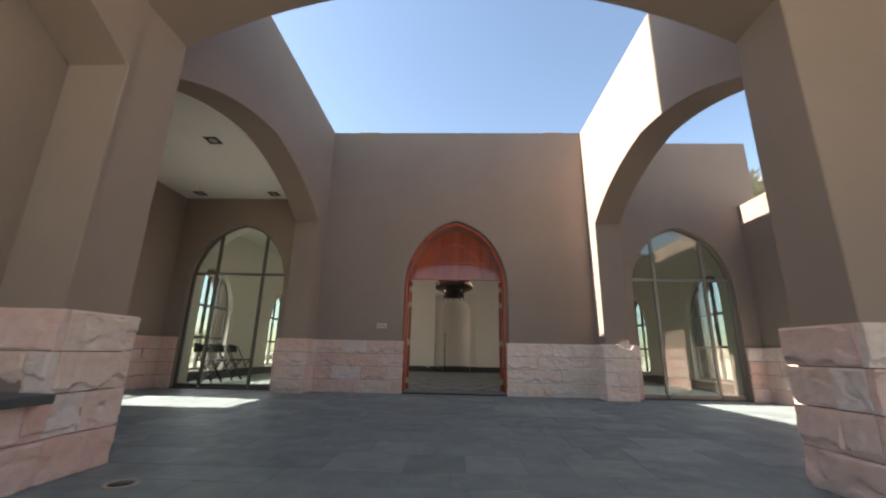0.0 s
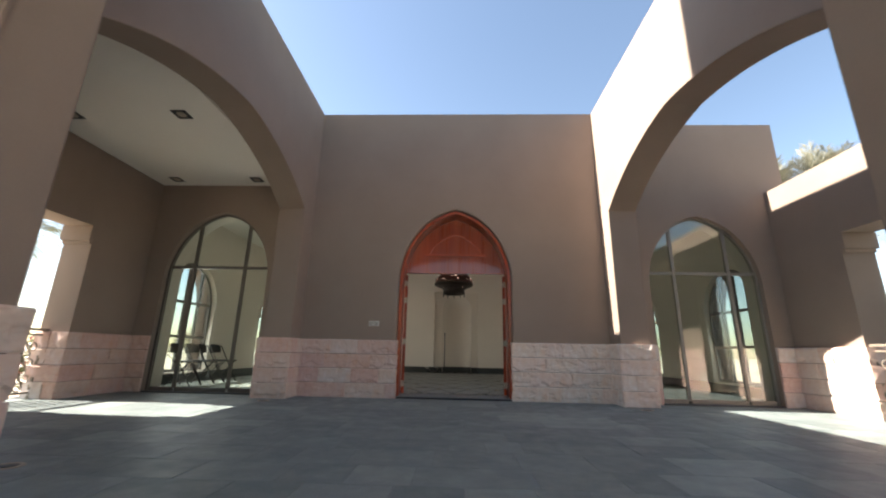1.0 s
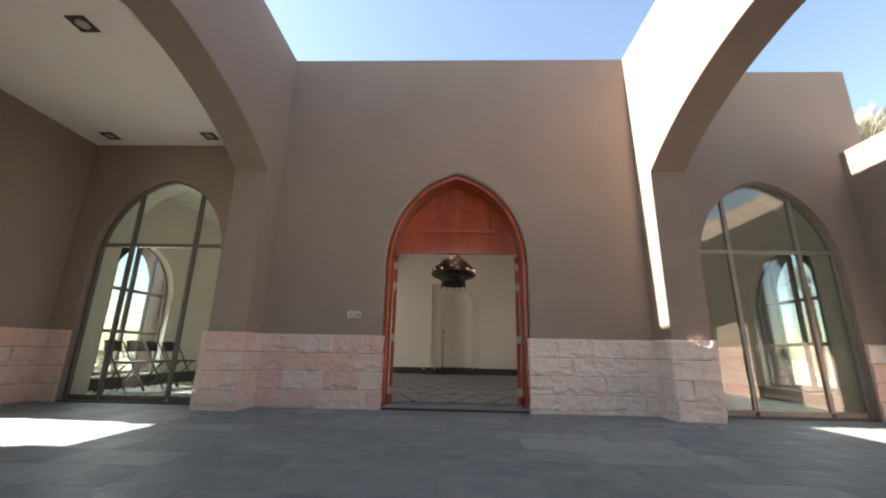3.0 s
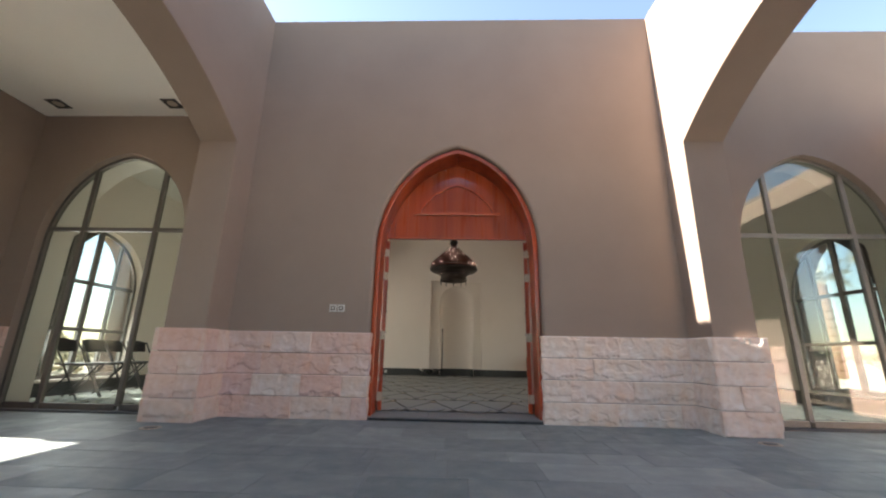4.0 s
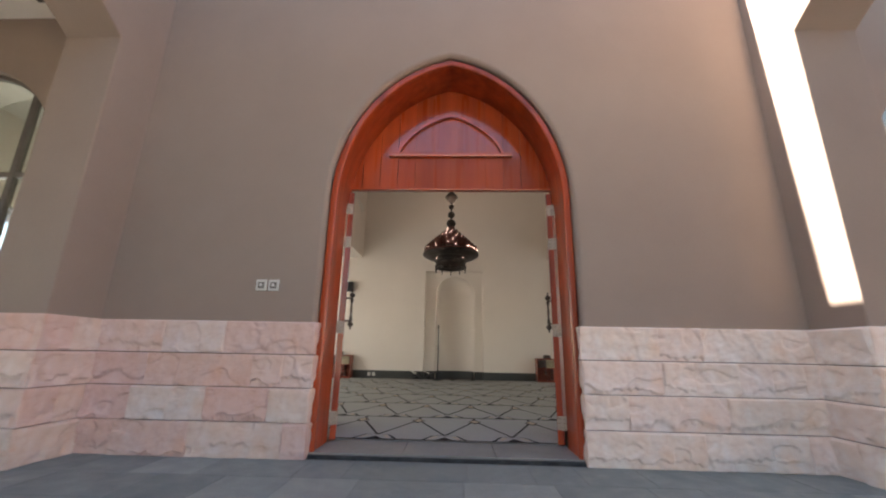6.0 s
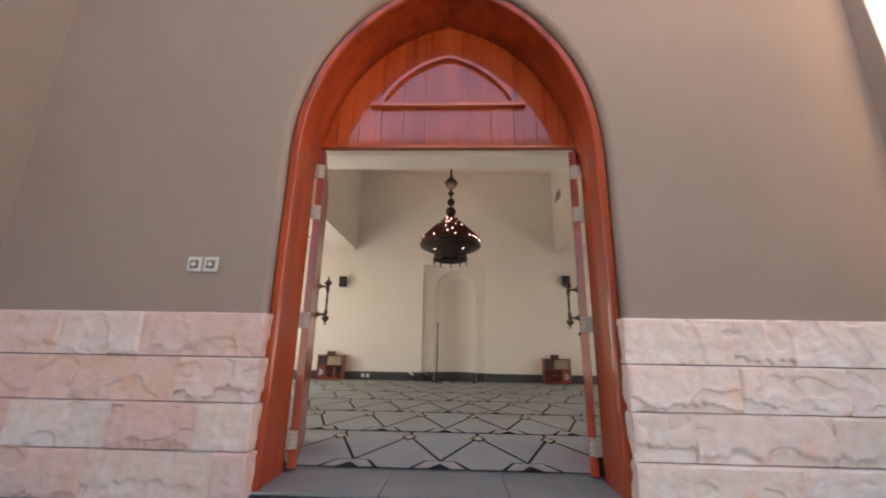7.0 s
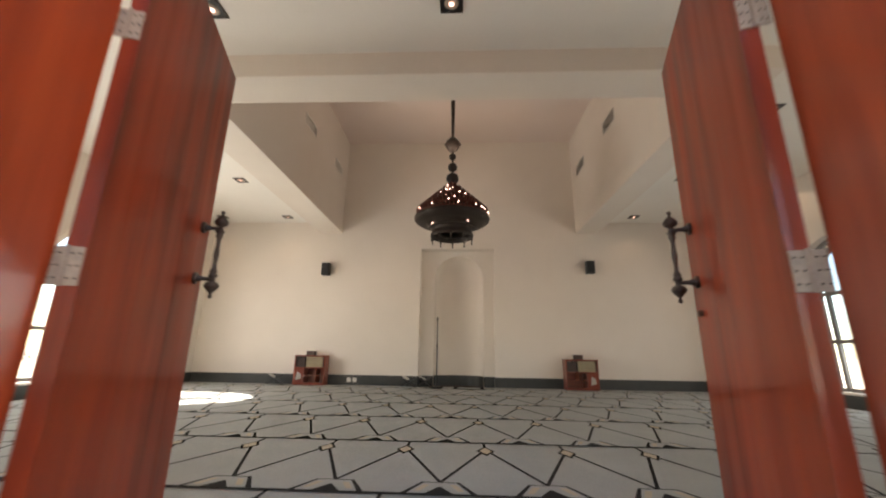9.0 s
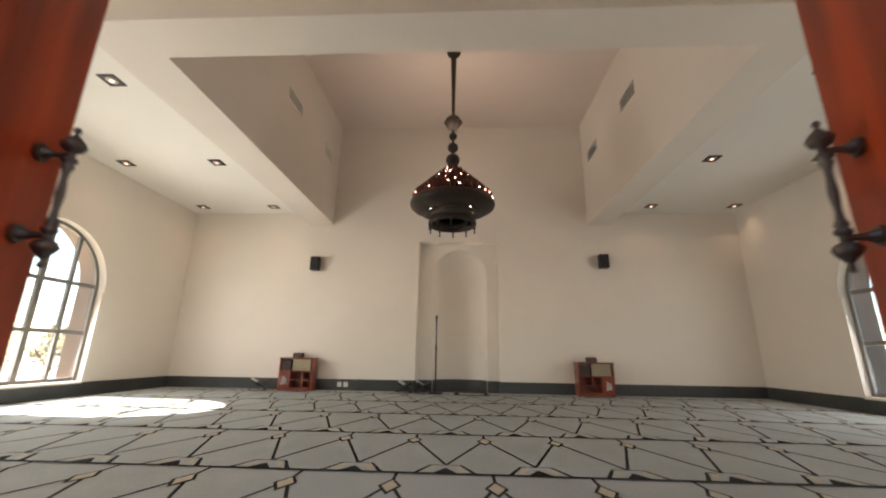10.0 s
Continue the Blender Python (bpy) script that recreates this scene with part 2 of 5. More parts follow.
CARPET = two_tone("grey_wool_carpet", (0.40, 0.415, 0.40), (0.455, 0.47, 0.45), 1.4, 140, 0.98, 0.1, 0.6, 0.006)
CARPET_LINE = two_tone("charcoal_carpet_yarn", (0.028, 0.028, 0.026), (0.045, 0.045, 0.042), 3, 140, 0.98, 0.1, 0.6, 0.006)
CARPET_BEIGE = two_tone("beige_carpet_yarn", (0.50, 0.43, 0.32), (0.60, 0.52, 0.40), 3, 140, 0.98, 0.1, 0.6, 0.006)
LAMP_ON = glow("lit_lamp_glass", (1.0, 0.58, 0.48), 0.32)
BULB = glow("lit_bulb", (1.0, 0.66, 0.56), 1.25)
RED_GLASS = two_tone("dark_red_glass", (0.075, 0.018, 0.012), (0.125, 0.032, 0.02), 6, 60, 0.4, 0.25, 0.02)

# ---- building helpers ----
def mesh_of(name, bm, mats):
    me = bpy.data.meshes.new(name)
    bm.normal_update()
    bm.to_mesh(me)
    bm.free()
    for m in mats if isinstance(mats, (list, tuple)) else [mats]:
        me.materials.append(m)
    return me


def part(name, bm, material, parent=None, label=""):
    """One mesh object out of a bmesh, under its thing."""
    ob = new(name, mesh_of(name, bm, material))
    ob.parent = parent
    return tagged(ob, label)


def thing(name, label, category, group="", kind="", at=(0, 0, 0)):
    ob = new(name)
    ob.empty_display_size = 0.1
    ob.location = at
    return tagged(ob, label, category, group, kind)


def box(bm, lo, hi, bev=0.0, mat=0):
    lo, hi = Vector(lo), Vector(hi)
    m = Matrix.Translation((lo + hi) / 2) @ Matrix.Diagonal((*(hi - lo), 1))
    vs = bmesh.ops.create_cube(bm, size=1, matrix=m)["verts"]
    fs = list({f for v in vs for f in v.link_faces})
    if bev > 0:
        es = list({e for v in vs for e in v.link_edges})
        fs += bmesh.ops.bevel(bm, geom=es, offset=bev, segments=2, profile=0.6, affect="EDGES")["faces"]
    for f in fs:
        if f.is_valid:
            f.material_index = mat
    return bm


def boxed(lo, hi, bev=0.0):
    return box(bmesh.new(), lo, hi, bev)


def tube(bm, a, b, r, seg=10, r2=None):
    a, b = Vector(a), Vector(b)
    d = b - a
    m = Matrix.Translation((a + b) / 2) @ d.to_track_quat("Z", "Y").to_matrix().to_4x4()
    bmesh.ops.create_cone(bm, cap_ends=True, segments=seg, radius1=r, radius2=r if r2 is None else r2, depth=d.length, matrix=m)
    return bm


def turned(bm, profile, seg=20, centre=(0, 0, 0), ring=False):
    """A turned form: profile of (radius, height); a ring closes on itself."""
    c = Vector(centre)
    rings = []
    for r, z in profile:
        rings.append([bm.verts.new(c + Vector((max(r, 1e-4) * math.cos(6.28318 * i / seg), max(r, 1e-4) * math.sin(6.28318 * i / seg), z))) for i in range(seg)])
    for a, b in zip(rings, rings[1:]):
        for i in range(seg):
            f = bm.faces.new((a[i], a[(i + 1) % seg], b[(i + 1) % seg], b[i]))
            f.smooth = True
    if ring:
        for i in range(seg):
            bm.faces.new((rings[-1][i], rings[-1][(i + 1) % seg], rings[0][(i + 1) % seg], rings[0][i]))
    else:
        bm.faces.new(rings[0][::-1]), bm.faces.new(rings[-1])
    return bm


def ogive(w, rise, roundness=0.35):
    """Height over the springing of a pointed arch, at a distance d from its middle."""
    big = (w * w + rise * rise) / (2 * w)

    def at(d):
        d = min(abs(d), w)
        p = math.sqrt(max(big * big - (d + big - w) ** 2, 0))
        e = rise * math.sqrt(max(1 - (d / w) ** 2, 0))
        return (1 - roundness) * p + roundness * e
    return at


def segment(w, rise, point=0.0):
    big = (w * w + rise * rise) / (2 * rise)
    return lambda d: math.sqrt(max(big * big - min(abs(d), w) ** 2, 0)) - (big - rise) + point * max(0, 1 - abs(d) / w) ** 2


def flat(d):
    return 0.0


def samples(w, n=28):
    return [-w * math.cos(math.pi * i / n) for i in range(n + 1)]


def arch_wall(axis, u0, u1, v0, v1, z0, z1, openings=(), n=28, soft=0.0):
    """A wall along x or y with arched openings (middle, half width, springing, curve, sill) right through it.
    Faces: material 0 on the v0 side and the rest, 1 on the v1 side, 2 in the reveals."""
    bm = bmesh.new()

    def P(u, v, z):
        return bm.verts.new((u, v, z) if axis == "x" else (v, u, z))

    def quad(pts, mat):
        f = bm.faces.new([P(*p) for p in pts])
        f.material_index = mat

    def panel(ua, ub, za, zb, zt):
        quad(((ua, v0, za), (ub, v0, zb), (ub, v0, zt), (ua, v0, zt)), 0)
        quad(((ua, v1, za), (ua, v1, zt), (ub, v1, zt), (ub, v1, zb)), 1)
        quad(((ua, v0, zt), (ub, v0, zt), (ub, v1, zt), (ua, v1, zt)), 0)

    levels = sorted({z0, z1, *[s for o in openings for s in (o[2] + o[3](o[1]), o[4])]})

    def solid(ua, ub):
        for za, zb in zip(levels, levels[1:]):
            quad(((ua, v0, za), (ub, v0, za), (ub, v0, zb), (ua, v0, zb)), 0)
            quad(((ua, v1, za), (ua, v1, zb), (ub, v1, zb), (ub, v1, za)), 1)
        quad(((ua, v0, z1), (ub, v0, z1), (ub, v1, z1), (ua, v1, z1)), 0)

    edge = u0
    for c, w, spring, curve, sill in sorted(openings, key=lambda o: o[0]):
        solid(edge, c - w)
        us = [c + s for s in samples(w, n)]
        for a, b in zip(us, us[1:]):
            za, zb = spring + curve(a - c), spring + curve(b - c)
            panel(a, b, za, zb, z1)
            quad(((a, v0, za), (a, v1, za), (b, v1, zb), (b, v0, zb)), 2)
        for u in (c - w, c + w):
            quad(((u, v0, sill), (u, v1, sill), (u, v1, spring + curve(w)), (u, v0, spring + curve(w))), 2)
        if sill > z0:
            panel(c - w, c + w, z0, z0, sill)
        edge = c + w
    solid(edge, u1)
    for u in (u0, u1):
        quad(((u, v0, z0), (u, v1, z0), (u, v1, z1), (u, v0, z1)), 0)
    bmesh.ops.remove_doubles(bm, verts=bm.verts, dist=1e-4)
    bmesh.ops.recalc_face_normals(bm, faces=bm.faces)
    if soft:
        rim = [e for e in bm.edges if len(e.link_faces) == 2 and {f.material_index == 2 for f in e.link_faces} == {True, False} and e.calc_face_angle() > 0.5]
        for f in bmesh.ops.bevel(bm, geom=rim, offset=soft, segments=4, profile=0.5, affect="EDGES")["faces"]:
            f.smooth = True
            f.material_index = 0
    return bm


def arch_band(axis, c, w, spring, curve, z0, v0, v1, width, n=28, grow=None):
    """A band of some width that follows the inside of an arched opening, from the floor over the arch."""
    path = [(c - w, z0)] + [(c + s, spring + curve(s)) for s in samples(w, n)] + [(c + w, z0)]
    inner = [(c - w + width, z0)]
    for s in samples(w, n):
        k = (w - width) / w
        inner.append((c + s * k, spring + curve(s) - width * (1 - (s / w) ** 2) ** 0.5 * (1.0 if grow is None else grow)))
    inner.append((c + w - width, z0))
    bm = bmesh.new()

    def P(u, v, z):
        return bm.verts.new((u, v, z) if axis == "x" else (v, u, z))
    rings = [[P(o[0], v0, o[1]), P(i[0], v0, i[1]), P(i[0], v1, i[1]), P(o[0], v1, o[1])] for o, i in zip(path, inner)]
    for a, b in zip(rings, rings[1:]):
        for k in range(4):
            bm.faces.new((a[k], a[(k + 1) % 4], b[(k + 1) % 4], b[k]))
    bm.faces.new(rings[0]), bm.faces.new(rings[-1][::-1])
    bmesh.ops.recalc_face_normals(bm, faces=bm.faces)
    return bm


def arched_plate(axis, c, w, spring, curve, z0, v0, v1, u_lo=None, u_hi=None, n=28):
    """A solid plate with an arched top, cut off at u_lo and u_hi."""
    u_lo, u_hi = c - w if u_lo is None else u_lo, c + w if u_hi is None else u_hi
    us = sorted({u_lo, u_hi, *[c + s for s in samples(w, n) if u_lo < c + s < u_hi]})
    top = [(u, max(spring + curve(u - c), z0 + 0.002)) for u in us]
    bm = bmesh.new()

    def P(u, v, z):
        return bm.verts.new((u, v, z) if axis == "x" else (v, u, z))
    for a, b in zip(top, top[1:]):
        A = [P(a[0], v0, z0), P(b[0], v0, z0), P(b[0], v0, b[1]), P(a[0], v0, a[1])]
        B = [P(a[0], v1, z0), P(b[0], v1, z0), P(b[0], v1, b[1]), P(a[0], v1, a[1])]
        bm.faces.new(A), bm.faces.new(B[::-1]), bm.faces.new((A[3], A[2], B[2], B[3])), bm.faces.new((A[0], B[0], B[1], A[1]))
    for u, z in (top[0], top[-1]):
        bm.faces.new([P(u, v0, z0), P(u, v1, z0), P(u, v1, z), P(u, v0, z)])
    bmesh.ops.remove_doubles(bm, verts=bm.verts, dist=1e-4)
    bmesh.ops.recalc_face_normals(bm, faces=bm.faces)
    return bm


def structure(name, bm, mats, label, category="wall"):
    return tagged(part(name, bm, mats), label, category, kind="structure")

# ---- the shell ----
SIDE, ARC, BACK, HALL, FAR = 2.62, 3.08, 5.60, 5.61, 7.95     # court walls, their outer faces, porch walls, hall walls, far wall
TOP, LOW = 5.29, 3.65
DC, DOOR_W, DOOR_SPRING = 0.02, 0.985, 1.95
door_curve = ogive(DOOR_W, 1.345)
LINE_W = DOOR_W - 0.006
line_curve = ogive(LINE_W, 1.33)
GLAZE_C, GLAZE_R, GLAZE_W, GLAZE_SPRING = 4.30, 4.33, 0.95, 1.95
glaze_curve = ogive(GLAZE_W, 1.25, 0.55)
WIN_W, WIN_SPRING = 0.87, 1.62
win_curve = ogive(WIN_W, 0.90, 0.6)
WIN_NEAR, WIN_FAR = 1.38, 5.28
OUTER = [(1.60, 0.63, 1.60, ogive(0.63, 0.98, 0.3), 0.05), (5.33, 0.84, 1.66, ogive(0.84, 0.92, 0.5), 0.05)]

structure("wall_facade", arch_wall("x", -ARC, ARC, 0, 0.36, 0, TOP, [(DC, DOOR_W, DOOR_SPRING, door_curve, 0)], soft=0.038), [PLASTER, PAINT, PLASTER],
                        "tall taupe rendered facade wall with a pointed doorway")
structure("wall_facade_west", arch_wall("x", -6.3, -ARC, 0, 0.45, 0, 4.95, [(-GLAZE_C, GLAZE_W, GLAZE_SPRING, glaze_curve, 0)]), [PLASTER, PAINT, PLASTER],
                             "taupe rendered wall with an arched glazed opening in a roofed porch")
structure("wall_facade_east", arch_wall("x", ARC, 5.96, 0, 0.45, 0, 5.05, [(GLAZE_R, GLAZE_W, GLAZE_SPRING, glaze_curve, 0)]), [PLASTER, PAINT, PLASTER],
                              "taupe rendered wall with an arched glazed opening in an open porch")
arcade = (-2.46, 2.04, 3.13, segment(2.04, 0.60, 0.06), 0)
structure("wall_arcade_west", arch_wall("y", -4.85, 0, -ARC, -SIDE, 0, TOP, [arcade], 40, soft=0.012), [PLASTER] * 3, "taupe rendered court wall with one wide low arch")
structure("wall_arcade_east", arch_wall("y", -4.85, 0, SIDE, ARC, 0, TOP, [arcade], 40, soft=0.012), [PLASTER] * 3, "taupe rendered court wall with one wide arch, upper part sunlit")
wall_front = structure("wall_front", arch_wall("x", -6.05, 6.05, -5.30, -4.85, 0, TOP, [(0, 2.22, 3.14, segment(2.22, 0.59), 0)], 40, soft=0.012), [PLASTER] * 3,
                       "taupe rendered entrance wall with a wide low arch")
porch_gap = [(-1.68, 0.53, 2.54, flat, 0.0)]
structure("wall_porch_west", arch_wall("y", -4.85, 0, -6.05, -BACK, 0, 3.75, porch_gap), [PLASTER] * 3, "taupe rendered porch wall with a square opening to the garden")
structure("wall_porch_east", arch_wall("y", -4.85, 0, BACK, 6.05, 0, LOW, porch_gap), [PLASTER] * 3, "low taupe rendered porch wall, its top in sunlight")
structure("porch_roof", boxed((-6.3, -4.85, 3.75), (-ARC, 0, 4.2)), CEILING_PAINT, "white painted flat porch ceiling with dark downlights", "ceiling")
# entrance passage with a blind arched seat niche on either side
seat = (-6.96, 1.63, 2.57, segment(1.63, 0.50), 0.47)
structure("wall_passage_west", arch_wall("y", -9.2, -5.303, -2.62, -2.20, 0, TOP, [seat], soft=0.012), [PLASTER] * 3, "taupe rendered passage wall with a blind arched seat niche")
structure("wall_niche_back", boxed((-2.95, -9.2, 0), (-2.623, -5.303, TOP)), PLASTER, "taupe rendered back wall of a seat niche")
structure("wall_passage_east", boxed((3.30, -9.2, 0), (3.60, -5.303, TOP)), PLASTER, "taupe rendered passage wall")
structure("passage_roof", boxed((-2.2, -9.2, 4.6), (3.3, -5.303, 5.0)), CEILING_PAINT, "white painted passage ceiling", "ceiling")
tower = structure("tower", boxed((-6.3, -4.8, 4.2), (-3.7, -2.78, 13.0), 0.05), PLASTER, "tall taupe rendered square tower above the porch roof", "tower")
# hall
for s, nm in ((-1, "west"), (1, "east")):
    v = sorted((s * HALL, s * 5.80))
    structure("wall_hall_" + nm, arch_wall("y", 0.45, 8.4, v[0], v[1], 0, 3.6, [(c, WIN_W, WIN_SPRING, win_curve, 0.25) for c in (WIN_NEAR, WIN_FAR)]), [PAINT] * 3,
              "warm white hall wall with deep arched windows")
    v = sorted((s * 5.80, s * 6.06))
    structure("wall_hall_%s_outer" % nm, arch_wall("y", 0.45, 8.4, v[0], v[1], 0, 3.6, OUTER), [PLASTER] * 3,
              "taupe rendered outer wall with narrow pointed openings")
structure("wall_far", arch_wall("x", -HALL, HALL, FAR, 8.15, 0, 5.8, [(0.025, 0.805, 2.955, flat, 0)], 4), [PAINT] * 3, "warm white far wall with a shallow tall prayer niche")
NICHE, NICHE_W, NICHE_Z = 0.06, 0.535, 2.30
structure("niche_panel", arch_wall("x", -0.78, 0.83, 8.15, 8.22, 0, 2.955, [(NICHE, NICHE_W, NICHE_Z, segment(NICHE_W, NICHE_W), 0)], 40, soft=0.012), [PAINT] * 3, "warm white panel with a round arched niche")
bm = bmesh.new()
rings = []
for z, k in [(0.0, 1.0), (0.8, 1.0), (1.6, 1.0)] + [(NICHE_Z + NICHE_W * math.sin(math.pi * i / 24), math.cos(math.pi * i / 24)) for i in range(12)]:
    rings.append([bm.verts.new((NICHE + k * NICHE_W * math.cos(math.pi * (1 - i / 20)), 8.219 + k * 0.36 * math.sin(math.pi * i / 20), z)) for i in range(21)])
for lower, upper in zip(rings, rings[1:]):
    for i in range(20):
        bm.faces.new((lower[i], lower[i + 1], upper[i + 1], upper[i])).smooth = True
bm.faces.new(rings[-1]).smooth = True
structure("niche_shell", bm, PAINT, "rounded warm white back of the niche with a half dome")
structure("niche_head", boxed((-0.9, 8.222, 2.96), (1.0, 8.70, 3.2)), PAINT, "plain head over the niche")
structure("niche_sides", box(boxed((-1.0, 8.152, 0), (-0.785, 8.70, 3.2)), (0.835, 8.152, 0), (1.0, 8.70, 3.2)), PAINT, "plain walls beside the niche")
structure("niche_back", boxed((-1.0, 8.70, 0), (1.0, 8.85, 5.8)), PAINT, "plain wall behind the niche")
bm = bmesh.new()
CEIL = 3.58
WELL_W, WELL_E, BEAM_Z = -2.60, 2.66, 3.325
for lo, hi in (((-HALL, 0.361), (HALL, 2.68)), ((-HALL, 2.68), (-3.12, FAR)), ((3.12, 2.68), (HALL, FAR))):
    box(bm, (*lo, CEIL), (*hi, CEIL + 0.12))
structure("ceiling_hall", bm, CEILING_PAINT, "white painted flat hall ceiling with square downlights", "ceiling")
bm = bmesh.new()
for lo, hi in (((-3.12, 2.68, BEAM_Z), (3.12, 3.10, 6.85)), ((-3.12, 3.10, BEAM_Z), (WELL_W, FAR, 6.85)), ((WELL_E, 3.10, BEAM_Z), (3.12, FAR, 6.85))):
    box(bm, lo, hi)
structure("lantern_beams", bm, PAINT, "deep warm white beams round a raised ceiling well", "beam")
structure("ceiling_well", boxed((WELL_W, 3.10, 5.60), (WELL_E, FAR, 5.8)), ROSE_LIT_PAINT, "warm white ceiling of the raised well", "ceiling")
for x in (-2.55, 2.75):
    structure("roof_merlon", boxed((x - 0.28, 2.68, 6.85), (x + 0.28, 3.2, 6.95), 0.02), PLASTER, "small rendered corner block on the roof", "parapet")
structure("roof_hall", boxed((-6.0, 0.362, 3.72), (6.0, 2.68, 3.9)), ROOFING, "flat screeded roof", "roof")
bm = bmesh.new()
for lo, hi in (((-6.0, 2.68, 3.72), (-3.12, 8.4, 3.9)), ((3.12, 2.68, 3.72), (6.0, 8.4, 3.9))):
    box(bm, lo, hi)
structure("roof_hall_sides", bm, ROOFING, "flat screeded roof", "roof")

# ground
bm = bmesh.new()
for lo, hi in (((-900, -900), (900, -10.2)), ((-900, 8.4), (900, 900)), ((-900, -10.2), (-6.3, 8.4)), ((6.3, -10.2), (900, 8.4))):
    bm.faces.new([bm.verts.new(p) for p in ((lo[0], lo[1], -0.05), (hi[0], lo[1], -0.05), (hi[0], hi[1], -0.05), (lo[0], hi[1], -0.05))])
structure("ground", bm, SAND, "pale sandy ground round the building", "ground")
court_floor = structure("floor_court", boxed((-6.3, -10.2, -0.20), (6.3, 0.06, -0.0035)), GROUT, "grey slate paving of the court", "floor")
floor_hall = structure("floor_hall", boxed((-6.3, 0.34, -0.2), (6.3, 8.7, 0.02)), JOINT, "hall floor below the carpet", "floor")

# ---- doorway ----
HALL_Z = 0.04
doorway = thing("door_frame", "varnished red hardwood lining of a pointed doorway", "door frame", kind="structure")
FRONT = 0.045
part("lining", arch_band("x", DC, LINE_W, DOOR_SPRING, line_curve, 0, FRONT + 0.03, 0.353, 0.048), FRAME_WOOD, doorway)
part("arch_lining", arch_band("x", DC, LINE_W, DOOR_SPRING, line_curve, 2.15, 0.354, 0.445, 0.048), FRAME_WOOD, doorway)
bm = arch_band("x", DC, LINE_W, DOOR_SPRING, line_curve, 0, FRONT - 0.01, FRONT + 0.03, 0.058)
bmesh.ops.bevel(bm, geom=[e for e in bm.edges if len(e.link_faces) == 2 and e.calc_face_angle() > 0.9], offset=0.014, segments=3, profile=0.5, affect="EDGES")
part("moulding", bm, FRAME_WOOD, doorway)
tymp = thing("tympanum", "boarded red hardwood panel filling the arch above the doors", "door panel")
inner_w = LINE_W - 0.046
inner_curve = ogive(inner_w, 1.29)
PLANK = 0.163
k = -6
while k < 6:
    lo, hi = max(k * PLANK + 0.0015, -inner_w) + DC, min((k + 1) * PLANK - 0.0015, inner_w) + DC
    if hi - lo > 0.02:
        part("plank", arched_plate("x", DC, inner_w, DOOR_SPRING - 0.02, inner_curve, 2.188, 0.395 + 0.002 * (k % 2), 0.435, lo, hi), WOOD, tymp)
    k += 1
part("bar", boxed((DC - 0.575, 0.355, 2.495), (DC + 0.575, 0.396, 2.532), 0.008), WOOD_X, tymp)
part("arched_moulding", arch_band("x", DC, 0.50, 2.53, lambda d: 0.41 * max(1 - (abs(d) / 0.50) ** 1.5, 0.0) ** 0.68, 2.53, 0.365, 0.396, 0.028), WOOD_X, tymp)
part("lintel", boxed((DC - inner_w, 0.385, 2.168), (DC + inner_w, 0.44, 2.187), 0.004), WOOD_X, tymp)
part("backing", arched_plate("x", DC, inner_w, DOOR_SPRING - 0.02, inner_curve, 2.19, 0.434, 0.444), WOOD, tymp)
step = thing("threshold", "low slate threshold step in the doorway over a painted shadow gap", "threshold", kind="structure")
# solid strip coloured dark where the step only leaves a shaded gap
part("shadow_gap", boxed((DC - 0.955, 0.008, -0.05), (DC + 0.955, 0.10, 0.021), 0.003), GAP_SHADE, step, "near-black strip painted as the shadow gap under the step")
for lo, hi in ((-0.96, -0.305), (-0.301, 0.352), (0.356, 0.96)):
    part("slab", boxed((DC + lo, 0.028, 0.0215), (DC + hi, 0.47, 0.036), 0.004), STEP_SLATE, step)

LEAF_W, LEAF_H = 0.86, 2.09


